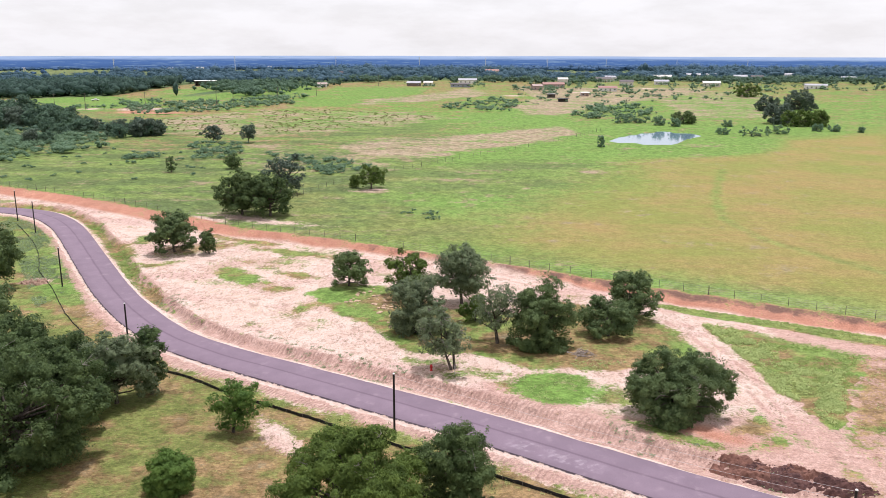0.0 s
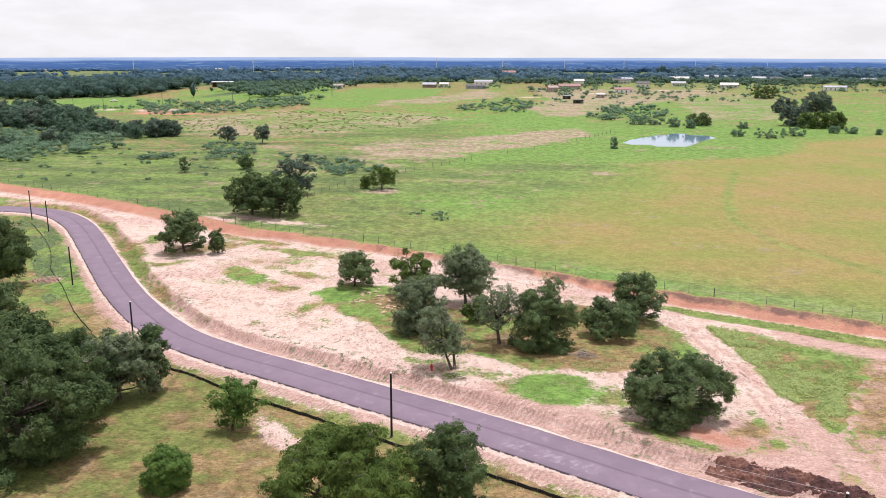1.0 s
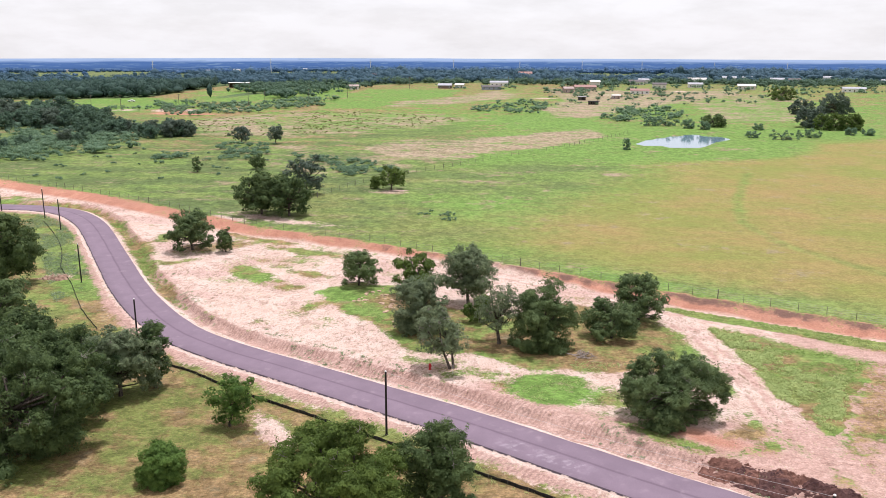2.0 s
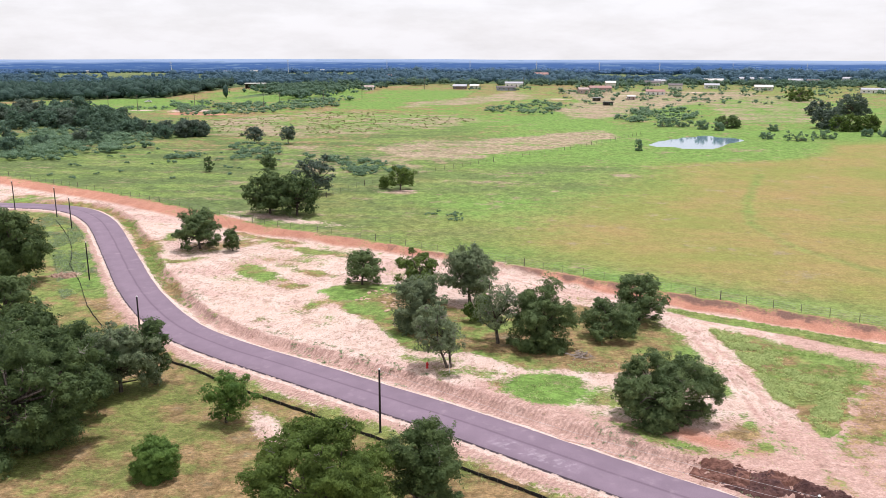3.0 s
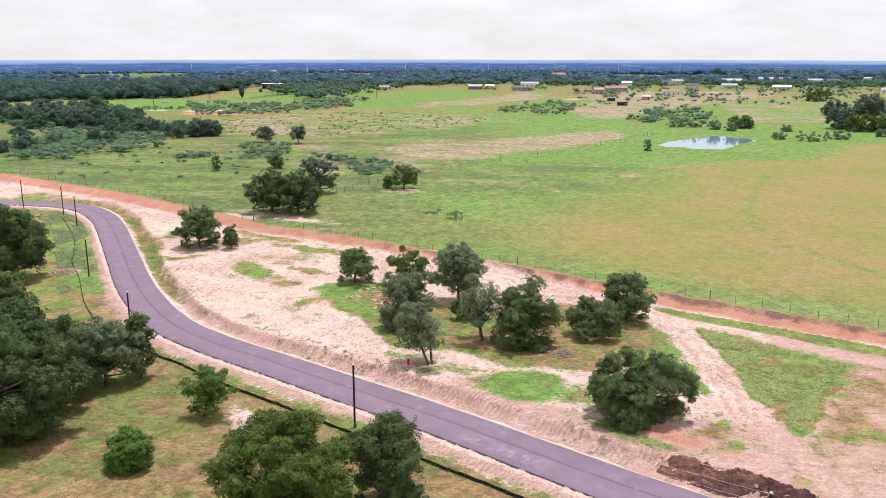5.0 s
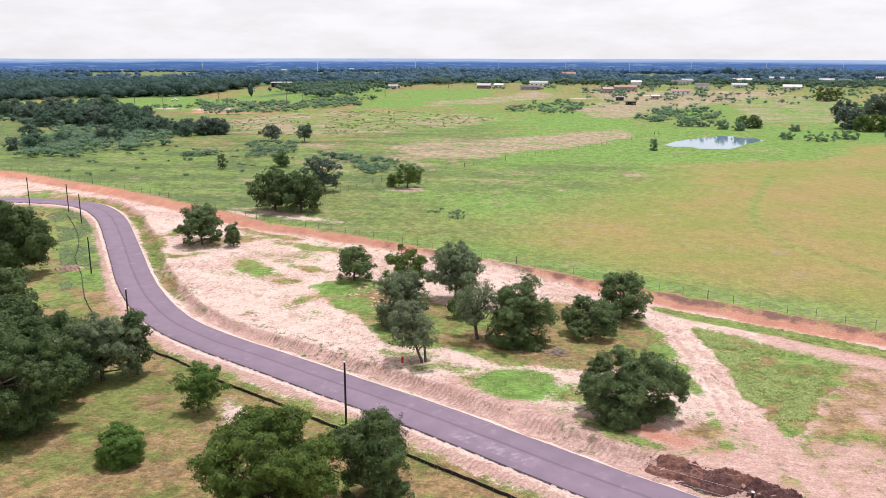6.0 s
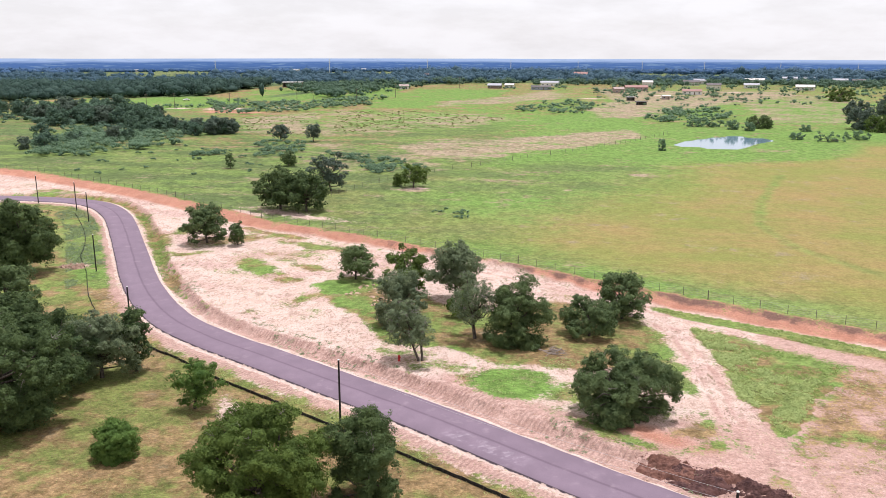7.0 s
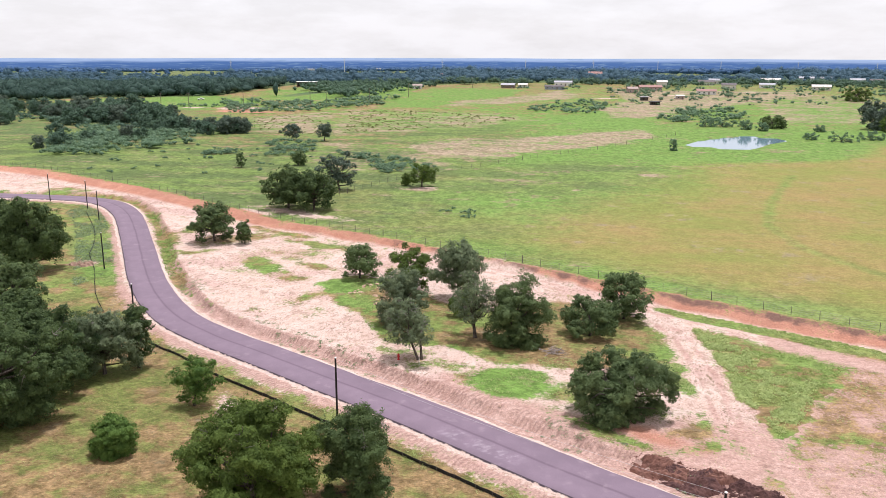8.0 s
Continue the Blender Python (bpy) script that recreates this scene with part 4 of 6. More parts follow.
    crown = new("crown", mesh_of("crown", blocks, material))
    crown.parent = e
    pieces = []
    tr = max(0.07, h * 0.019 + w * 0.009) / trunks ** 0.4
    order = rng.permutation(lobes)
    for j in range(trunks):
        a = 2 * math.pi * (j + 0.3 * rng.random()) / trunks
        o = np.array([math.cos(a), math.sin(a), 0]) * (0.0 if trunks == 1 else tr * 1.6)
        fork = o + np.array([o[0] * 2 + lean[0] * 0.3 + rng.normal() * 0.02 * h, o[1] * 2 + lean[1] * 0.3 + rng.normal() * 0.02 * h, max(zb * 1.15, h * 0.42)])
        mid = (o + fork) / 2 + np.array([rng.normal(), rng.normal(), 0]) * tr * 0.5
        pieces.append(tube([o - np.array([0, 0, 0.25]), o + np.array([0, 0, 0.25]), mid, fork], [tr * 1.5, tr * 1.1, tr * 0.85, tr * 0.6], 8))
        for i in order[j::trunks]:
            c = cen[i]
            u = min(1.0, max(0.25, c[2] * 0.72 / fork[2]))
            root = o + (fork - o) * u - np.array([0, 0, 0.1])
            q1 = root * 0.5 + c * 0.5 + np.array([0, 0, -0.05 * h]) * (c[2] > fork[2]) + rng.normal(size=3) * 0.03 * w
            pieces.append(tube([root, q1, c + rng.normal(size=3) * 0.1, c + (c - root) * 0.16], [tr * 0.5, tr * 0.34, tr * 0.2, tr * 0.07], 5))
    v, f = joined(pieces)
    link_mesh("trunk", v, f, M_BARK, e, smooth=True)
    if dead:
        # bare pale twigs that stand out of the leaves
        pieces = []
        for k in range(dead):
            c, r = cen[k % lobes], rad[k % lobes]
            d = rng.normal(size=3) + np.array([0, -0.8, 0.6])
            d /= np.linalg.norm(d)
            a = c + d * r * 0.7
            for j in range(8):
                b = a + (d + rng.normal(size=3) * 0.8) * r * rng.uniform(0.15, 0.42)
                pieces.append(tube([a, (a + b) / 2 + rng.normal(size=3) * 0.05, b], [0.02, 0.014, 0.006], 3))
        v, f = joined(pieces)
        tagged(link_mesh("dead_twigs", v, f, M_TWIG, e, "pale bare dead twigs"), kind="stuff")
    return e


# south of the road
tree("oak_tree", -44, 76, 12.4, 15.5, "large old oak, dense dark crown down to the grass", 1, M_OAK_DEEP, dead=26, base=0.03, lobes=24, leaf=0.21, density=40, airy=0.08, group="oaks south of the road")
tree("oak_tree", -43.5, 86.5, 11, 11, "large oak with a grey bare trunk above dry grass", 2, M_OAK_DEEP, base=0.1, lobes=16, leaf=0.22, density=38, group="oaks south of the road")
tree("oak_tree", -40.4, 92.4, 9.2, 8.6, "greyish oak beside the silt fence", 3, M_OAK_GREY, dead=8, base=0.08, lobes=14, leaf=0.22, density=32, gap=0.1, group="oaks south of the road")
tree("oak_tree", -37.2, 95.6, 9.8, 4.6, "slim oak close to a black pole", 4, M_OAK_DEEP, base=0.05, lobes=12, leaf=0.21, density=34, gap=0.05, group="oaks south of the road")
tree("oak_tree", -50, 90, 11.4, 12, "dense dark oak among other oaks", 5, M_OAK_DEEP, base=0.08, lobes=18, leaf=0.25, density=30, group="oaks south of the road")
tree("oak_tree", -53.0, 78.0, 11.0, 11.0, "dense dark oak among other oaks", 6, M_OAK_DEEP, base=0.15, lobes=16, leaf=0.3, density=20, group="oaks south of the road")
tree("oak_tree", -84.5, 142.0, 15.0, 13.0, "tall dense oak beside the road verge", 7, M_OAK_DEEP, base=0.08, airy=0.1, lobes=20, leaf=0.33, density=20, group="oaks south of the road")
tree("oak_tree", -93.0, 143.5, 14.5, 12.0, "tall dense oak beside the road verge", 8, M_OAK_DEEP, base=0.08, airy=0.1, lobes=16, leaf=0.34, density=19, group="oaks south of the road")
tree("oak_tree", -67.6, 112.6, 9.0, 8.5, "rounded oak on the grass slope", 9, M_OAK, base=0.14, lobes=14, leaf=0.30, density=27, group="oaks south of the road")
tree("oak_tree", -75.0, 115.0, 9.5, 10.0, "rounded oak on the grass slope", 10, M_OAK, base=0.14, lobes=14, leaf=0.31, density=20, group="oaks south of the road")
tree("small_tree", -23.8, 84.0, 6.2, 5.6, "small open elm beside a sandy bare spot", 11, M_FRESH, base=0.10, lobes=8, leaf=0.17, density=50, gap=0.2, airy=0.5, lean=(1.2, 0))
tree("bush", -26.5, 70.4, 4.2, 3.8, "fresh green round bush in dry grass", 12, M_FRESH, base=-0.06, lobes=16, airy=0.0, leaf=0.17, density=60, category="bush")
tree("oak_tree", -7.3, 61.4, 10.4, 12.6, "large fresh green oak with a many-lobed crown", 13, M_OAK_BRIGHT, base=0.06, lobes=26, leaf=0.165, density=40, airy=0.08, group="oaks south of the road", dead=8)
tree("oak_tree", 1.5, 65.2, 10.1, 7.8, "upright oak with separate leafy lobes", 14, M_OAK_DEEP, base=0.0, lobes=12, leaf=0.165, density=44, group="oaks south of the road", gap=0.1, dead=10, airy=0.55)
# on the lot
tree("oak_tree", 26.9, 86.8, 7.3, 10.5, "broad low round oak, dense to the ground", 44, M_OAK, dead=14, base=-0.04, lobes=32, leaf=0.175, density=36, airy=-0.3, group="oaks on the lot")
tree("oak_tree", -17.3, 141.6, 6.6, 7.6, "small spreading oak on grass", 16, M_OAK, base=0.04, lobes=14, leaf=0.30, density=27, group="oaks on the lot")
tree("oak_tree", -6.0, 133.5, 8.2, 9.0, "oak with a flat-topped green crown", 17, M_OAK_BRIGHT, base=0.06, lobes=13, leaf=0.26, density=28, airy=0.22, group="oaks on the lot")
tree("oak_tree", 3.0, 130.0, 10.2, 7.7, "tall oak with a clear dark trunk", 18, M_OAK_GREY, base=0.14, lobes=15, leaf=0.25, density=29, gap=0.1, airy=0.35, group="oaks on the lot")
tree("oak_tree", -4.2, 115.6, 8.4, 7.8, "dense oak in the grove", 19, M_OAK_GREY, base=-0.06, lobes=15, leaf=0.22, density=38, gap=0.1, airy=0.35, group="oaks on the lot")
tree("oak_tree", 1.2, 100.2, 8.6, 7.6, "thin ragged oak with twin trunks and dead twigs", 20, M_OAK_GREY, base=0.2, lobes=10, leaf=0.2, density=42, gap=0.28, airy=0.55, trunks=2, dead=46, lean=(-2.6, 0.4), group="oaks on the lot")
tree("oak_tree", 7.8, 110.4, 9.4, 8.2, "slender thin-leaved oak with grey limbs showing", 21, M_OAK_GREY, base=0.24, lobes=11, leaf=0.19, density=38, gap=0.5, airy=0.7, lean=(-0.4, 0), dead=40, group="oaks on the lot")
tree("oak_tree", 13.8, 108.8, 9.5, 7.8, "dense tall oak shading the grass", 22, M_OAK, base=-0.08, lobes=17, leaf=0.21, density=40, gap=0.06, airy=0.2, group="oaks on the lot")
tree("oak_tree", 30.2, 123.0, 7.7, 7.8, "rounded dark oak near the clay bank", 23, M_OAK, base=0.04, lobes=16, leaf=0.27, density=27, group="oaks on the lot")
tree("oak_tree", 24.6, 114.2, 5.8, 8.8, "low spreading oak over dry grass", 31, M_OAK, base=0.06, lobes=14, leaf=0.22, density=38, airy=-0.2, group="oaks on the lot")
tree("oak_tree", 5.0, 121.0, 4.2, 4.6, "young oak between larger trunks", 25, M_OAK_BRIGHT, base=0.08, lobes=9, leaf=0.26, density=27, group="oaks on the lot")
tree("oak_tree", -58.3, 169.4, 9.0, 10.2, "spreading oak on bare sand", 26, M_OAK, base=0.04, lobes=18, leaf=0.33, density=21, group="oaks on the lot")
tree("small_tree", -50.3, 167.6, 5.4, 3.8, "small oak beside a larger one", 27, M_OAK_DEEP, base=0.08, lobes=9, leaf=0.30, density=25)
# in the pasture
tree("oak_tree", -51.2, 201.0, 11.0, 12.5, "dense dark oak at the pasture fence", 28, M_OAK_DEEP, base=0.08, airy=0.1, lobes=20, leaf=0.38, density=16, group="oaks in the pasture")
tree("oak_tree", -43.6, 199.0, 10.4, 11.0, "dense dark oak at the pasture fence", 29, M_OAK_DEEP, base=0.08, airy=0.1, lobes=18, leaf=0.38, density=16, group="oaks in the pasture")
tree("oak_tree", -45.2, 230.0, 11.0, 11.0, "open ragged oak in the pasture", 30, M_OAK_HAZED, base=0.14, lobes=13, leaf=0.36, density=13, gap=0.15, airy=0.5, group="oaks in the pasture")
tree("oak_tree", -21.8, 239.0, 7.2, 8.6, "round dark oak in the pasture", 31, M_OAK_BRIGHT, base=0.14, lobes=14, leaf=0.38, density=16, group="oaks in the pasture")
tree("bush", -27.0, 241.4, 3.8, 3.2, "small bush beside an oak", 32, M_OAK_BRIGHT, base=0.05, lobes=8, leaf=0.34, density=18, category="bush")
tree("oak_tree", -101.0, 353.6, 7.4, 9.0, "grey-green oak in rough pasture", 33, M_OAK_HAZED, base=0.16, lobes=12, leaf=0.49, density=9, group="oaks in the pasture")
tree("oak_tree", -84.6, 350.0, 7.8, 7.4, "thin grey-green oak in rough pasture", 34, M_OAK_HAZED, base=0.2, airy=0.5, lobes=9, leaf=0.49, density=8, gap=0.1, group="oaks in the pasture")
tree("cedar_tree", -91.7, 269.6, 5.4, 3.4, "small upright dark cedar in the pasture", 35, M_OAK, base=0.04, lobes=9, leaf=0.37, density=15)
tree("bush", -73.6, 278.5, 5.4, 5.4, "round dark bush in the pasture", 36, M_OAK, base=0.04, lobes=10, leaf=0.41, density=14, category="bush")
# round the pond and beyond the hay field
for i, (px, py, ph, pw) in enumerate(((237, 644, 10.4, 21), (231, 534, 13, 21), (207, 525, 9.6, 13.5), (180.6, 441, 10.8, 16), (184, 427, 8.8, 13), (196, 428, 8.6, 12), (129, 440, 7.0, 13))):
    tree("oak_tree", px, py, ph, pw, "dark round oak beyond the hay field", 50 + i, (M_OAK_BRIGHT, M_OAK_HAZED, M_OAK_HAZED, M_OAK_HAZED, M_OAK_BRIGHT, M_OAK_BRIGHT, M_OAK)[i], base=-0.08, lobes=18, leaf=0.6, density=14, airy=0.1, group="oaks beyond the hay field")
for i, (px, py, ph, pw) in enumerate(((144, 381, 4.6, 12), (160, 391, 4.6, 10), (133, 388, 3.4, 7.5), (148, 425, 3.6, 5.3), (184, 402, 3.8, 6), (192, 401, 3.4, 6), (203, 396, 3.2, 3.3), (113, 430, 5.0, 8), (120, 424, 4.4, 5),
                                      (104, 442, 5.4, 12), (66, 341, 5.2, 3.4), (95, 441, 4, 8))):
    tree("bush", px, py, ph, pw, "grey-green scrub bush near the pond", 70 + i, M_BRUSH, base=-0.04, gap=0.1, lobes=10, leaf=0.42, density=12, category="bush", group="bushes near the pond")


def scatter_brush(name, label, spots, material, seed, per=26, leaf=0.6, kind="stuff", category="brush", lumps=5):
    """Low brush: for each (x, y, height, width) a few lumps of leaf sprays, all in one mesh."""
    rng = np.random.default_rng(seed)
    blocks = []
    xs, ys = np.array([s[0] for s in spots]), np.array([s[1] for s in spots])
    zs = land(xs, ys)
    bv, bf = BALL_1
    for (x, y, h, w), z in zip(spots, zs):
        for j in range(lumps):
            a = rng.uniform(0.0, 1.0)
            c = np.array([x + rng.normal() * w * 0.34, y + rng.normal() * w * 0.34, z + h * (0.2 + 0.42 * a)])
            sc = np.array([w * 0.30, w * 0.30, h * 0.40]) * rng.uniform(0.5, 1.15)
            blocks.append((c + bv * sc * 0.55 * rng.uniform(0.7, 1.2, (len(bv), 1)), bf))
            d = rng.normal(size=(per, 3))
            d[:, 2] = np.abs(d[:, 2]) * 1.0 - 0.25
            d /= np.linalg.norm(d, axis=1)[:, None]
            blocks.append(leaf_quads(rng, c + d * sc * rng.uniform(0.6, 1.25, (per, 1)), d, leaf * (0.40 + 0.07 * w), 0.36, 0.3))
    ob = new(name, mesh_of(name, blocks, material))
    return tagged(ob, label, category, kind=kind)


def strew(rng, n, shape, hlo, hhi, wide=1.4):
    """n places inside a closed shape, with heights and widths."""
    pts = np.array(shape, float)
    lo, hi = pts.min(0), pts.max(0)
    out = []
    while len(out) < n:
        q = rng.uniform(lo, hi, (n * 3, 2))
        q = q[in_shape(q[:, 0], q[:, 1], shape) > 0]
        for a, b in q:
            h = rng.uniform(hlo, hhi)
            out.append((a, b, h, h * wide * rng.uniform(0.8, 1.4)))
    return out[:n]


R = np.random.default_rng(77)
scatter_brush("weed_patch", "dark patch of tall weeds in the pasture", strew(R, 9, [(-12, 203), (-2, 200), (-1, 206), (-10, 208)], 0.5, 1.0) + strew(R, 5, [(-4, 195), (-1, 195), (-1, 198), (-4, 198)], 0.4, 0.8), M_BRUSH, 4, 14, 0.5, category="weeds")
BRUSH_AREA = [(-199, 315), (-181, 291), (-160, 283), (-154, 299), (-149, 307), (-140, 328), (-156, 359), (-185, 369), (-205, 364), (-213, 349)]
scatter_brush("mesquite_brush", "low grey-green mesquite brush in the rough pasture",
              strew(R, 120, BRUSH_AREA, 1.8, 4.4, 1.9)
              + strew(R, 26, [(-240, 372), (-200, 368), (-150, 352), (-150, 362), (-196, 380), (-236, 384)], 2.4, 4.6, 1.7)
              + strew(R, 14, [(-119, 296), (-105, 301), (-111, 319), (-126, 314)], 1.0, 2.4, 2.0)
              + strew(R, 44, [(-91, 292), (-74, 308), (-84, 347), (-107, 345)], 1.0, 2.4, 1.9)
              + strew(R, 50, [(-57, 310), (-43, 304), (-22, 279), (-39, 265), (-47, 285), (-77, 322)], 1.0, 2.4, 2.0)
              + strew(R, 26, [(-150, 250), (-80, 240), (-30, 265), (-70, 330), (-150, 330)], 0.6, 1.4), M_BRUSH, 5, 58, 0.42)
scatter_brush("thorn_brush", "grey-green thorn brush along old field edges",
              strew(R, 80, [(-176, 480), (-132, 529), (-103, 570), (-106, 624), (-142, 611), (-215, 530)], 2.2, 5.0, 2.1) + strew(R, 46, [(-3, 537), (24, 516), (42, 522), (60, 580), (38, 621), (11, 598)], 1.8, 4.4, 1.6)
              + strew(R, 62, [(72, 480), (86, 462), (112, 466), (138, 520), (127, 558), (104, 557)], 2.0, 5.0, 1.6) + strew(R, 46, [(60, 560), (150, 580), (240, 700), (60, 720)], 1.6, 3.8)
              + strew(R, 40, [(-250, 530), (-190, 520), (-160, 590), (-230, 600)], 1.6, 4.2, 1.6), M_BRUSH, 6, 40, 0.46)

scatter_brush("old_field_weeds", "tall weeds and low brush mottling the old field", strew(R, 330, [(-85, 385), (-118, 525), (-70, 525), (0, 480), (-28, 428), (-58, 398)], 0.3, 1.0, 2.4)
              + strew(R, 160, [(-160, 390), (-115, 375), (-95, 372), (-125, 505), (-160, 460)], 0.3, 0.9, 2.4), M_BLADES, 25, 22, 0.5, category="weeds", lumps=2)
scatter_brush("scrub_thicket", "thicket of dull green scrub between the dark oaks", strew(R, 100, [(-330, 420), (-240, 396), (-190, 374), (-131, 366), (-140, 402), (-200, 440), (-270, 500), (-380, 500)], 2.4, 5.0, 2.0), M_COPSE, 15, 46, 0.42)

# woods at the edge of the rough pasture
woods = [tree("oak_tree", 400 + 30 * i, -200, 9.5, (11.5, 10.0, 13.0)[i], "dark oak in the woods beyond the pasture", 100 + i, (M_COPSE, M_OAK_HAZED, M_COPSE)[i], base=-0.02, lobes=9, leaf=0.66, density=10, airy=0.2, group="woods beyond the pasture")
         for i in range(3)]
spots = strew(R, 84, [(-254, 404), (-213, 403), (-190, 380), (-178, 405), (-198, 440), (-262, 506), (-324, 514), (-410, 530), (-430, 410)], 6.5, 11.5) \
    + strew(R, 12, [(-188, 376), (-158, 361), (-150, 385), (-172, 405)], 4.5, 8.5) + strew(R, 9, [(-152, 362), (-131, 367), (-128, 378), (-146, 392)], 6.0, 9.0) \
    + [(-191, 316, 6.6, 0), (-198, 312, 5.4, 0), (-187, 332, 5.6, 0), (-219, 357, 6.4, 0), (-176, 345, 6.6, 0), (-170, 347, 5.4, 0)] + strew(R, 8, [(-215, 455), (-200, 470), (-250, 500), (-260, 480)], 4.0, 7.0)
for i, (px, py, ph, pw) in enumerate(spots):
    k = ph / 9.5
    copy_thing(woods[i % 3], spot(px, py, 73 * i) @ Matrix.Diagonal((k, k, k, 1)))
for w_ in woods:
    for ch in list(w_.children):
        bpy.data.objects.remove(ch)
    bpy.data.objects.remove(w_)


def far_woods():
    """Unbroken woods out to the skyline, as lumpy crowns; the two farther bands have haze in their leaf colour."""
    rng = np.random.default_rng(9)
    for near, far, n, rlo, rhi, hlo, hhi, m, size, leaves in ((560, 780, 1500, 2.6, 9.0, 5.5, 11.5, 84, 0.95, M_WOODS), (780, 1250, 3000, 4.0, 10.5, 5, 11, 36, 1.3, M_FAR_HAZED), (1250, 3250, 6000, 6, 12, 7, 10, 9, 3.2, M_FARTHEST_HAZED)):
        y = np.sqrt(rng.uniform(near ** 2, far ** 2, n * 5))
        x = y * np.tan(np.radians(rng.uniform(-40, 38, n * 5)))
        c = cover(x, y)["wood"]
        ok = (c > 0.56) & ((y > 620) | (x < -170)) & ~((np.abs(x + 0.287 * y) < 22) & (y > 600) & (y < 780)) & ~((x > -200) & (x < -40) & (y < 790)) & ~((np.abs(x - 64) < 26) & (y > 960) & (y < 1145))
        x, y = x[ok][:n], y[ok][:n]
        z = land(x, y)
        bv, bf = BALL_1
        tall = 1 + 1.8 * fbm(x * 0.014, y * 0.009, 3, 47)
        r, h = (rlo + (rhi - rlo) * rng.random(len(x)) ** 1.6) * tall ** 0.5, rng.uniform(hlo, hhi, len(x)) * tall
        jit = rng.uniform(0.6, 1.1, (len(x), len(bv), 1))
        v = bv[None] * jit * np.stack([r, r, h * 0.55], 1)[:, None] * (0.74 if near < 1200 else 1.0) + np.stack([x, y, z + h * 0.42], 1)[:, None]
        f = bf[None] + (np.arange(len(x)) * len(bv))[:, None, None]
        blocks = [(v.reshape(-1, 3), f.reshape(-1, 3))]
        d = rng.normal(size=(len(x), m, 3))
        d[:, :, 2] = np.abs(d[:, :, 2]) - 0.2
        d /= np.linalg.norm(d, axis=2)[:, :, None]
        p = np.stack([x, y, z + h * 0.40], 1)[:, None] + d * np.stack([r, r, h * 0.55], 1)[:, None] * rng.uniform(0.75, 1.12, (len(x), m, 1))
        blocks.append(leaf_quads(rng, p.reshape(-1, 3), d.reshape(-1, 3), size, 0.3, 0.3))
        tagged(new("far_woods", mesh_of("far_woods", blocks, leaves)), "dark blue-green woods reaching to the skyline, farther crowns coloured bluer for haze", "woods", kind="stuff")


far_woods()
# a looser belt of trees behind the houses
belt = strew(R, 200, [(-200, 800), (-110, 795), (-20, 790), (60, 800), (300, 770), (520, 760), (560, 860), (60, 880), (-110, 850)], 5, 9)
scatter_brush("tree_belt", "belt of mixed green trees round the houses", belt, M_COPSE, 8, 34, 0.7, category="trees", lumps=6)
scatter_brush("tree_belt", "belt of dull green trees beside the pasture", strew(R, 110, [(-205, 690), (-150, 630), (-112, 690), (-92, 780), (-150, 800), (-215, 760)], 3.5, 8.5), M_COPSE, 19, 36, 0.6, category="trees", lumps=5)
belt = strew(R, 60, [(60, 700), (250, 690), (420, 700), (440, 780), (60, 790)], 2.5, 6.0) \
    + strew(R, 40, [(40, 640), (110, 610), (250, 590), (300, 690), (60, 700)], 2.0, 4.2)
HOUSE_ROW = ((-24, 756), (18, 748), (22, 794), (79, 706), (100, 737), (114, 800), (160, 832), (169, 767), (137, 697), (206, 782), (228, 868), (245, 756), (323, 723), (300, 800), (282, 731))
for hx, hy in HOUSE_ROW:
    for k in range(4):
        bh = R.uniform(2.5, 5.5)
        belt.append((hx + R.uniform(-17, 17), hy + (R.uniform(-16, -9) if k < 2 else R.uniform(8, 18)), bh, bh * 1.4))
scatter_brush("tree_belt", "loose belt of pale green trees round the houses", belt, M_BRUSH, 18, 34, 0.6, category="trees", lumps=5)


# ---------------------------------------------------------------- fences, poles, small things by the road
def utility_pole(x, y, h=7.6):
    e = thing("utility_pole", spot(x, y), "slim black steel pole with a white cap", "pole", "black poles along the road")
    v, f = tube([(0, 0, -0.3), (0, 0, h * 0.5), (0, 0, h)], [0.13, 0.12, 0.11], 12)
    link_mesh("shaft", v, f, M_POLE, e, smooth=False)
    v, f = tube([(0, 0, h), (0, 0, h + 0.06), (0, 0, h + 0.12)], [0.13, 0.12, 0.05], 12)
    link_mesh("cap", v, f, M_WHITE, e, "white cap")
    v, f = tube([(0, 0, -0.05), (0, 0, 0.06)], [0.24, 0.2], 12)
    link_mesh("collar", v, f, M_POLE, e)
    return e


for px, py in ((-5.4, 82.2), (-45.7, 110.3), (-72.2, 146.6), (-96.5, 186.0), (-106.6, 197.6), (-121.7, 204.0), (32.9, 57.8)):
    utility_pole(px, py)


def overhead_wire(a, b, drop):
    """A bare cable that sags between two pole tops."""
    za, zb = at(*a) + 7.5 - drop, at(*b) + 7.5 - drop
    pts = []
    for i in range(17):
        u = i / 16
        pts.append((a[0] + (b[0] - a[0]) * u, a[1] + (b[1] - a[1]) * u, za + (zb - za) * u - 2.4 * u * (1 - u)))
    e = thing("overhead_wire", Matrix.Identity(4), "thin bare cable strung between the black poles", "cable", "cables between the poles")
    v, f = tube(pts, [0.011] * 17, 4)
    link_mesh("cable", v, f, M_CABLE, e)


for drop in (0.0, 0.9):
    overhead_wire((32.9, 57.8), (-5.4, 82.2), drop)


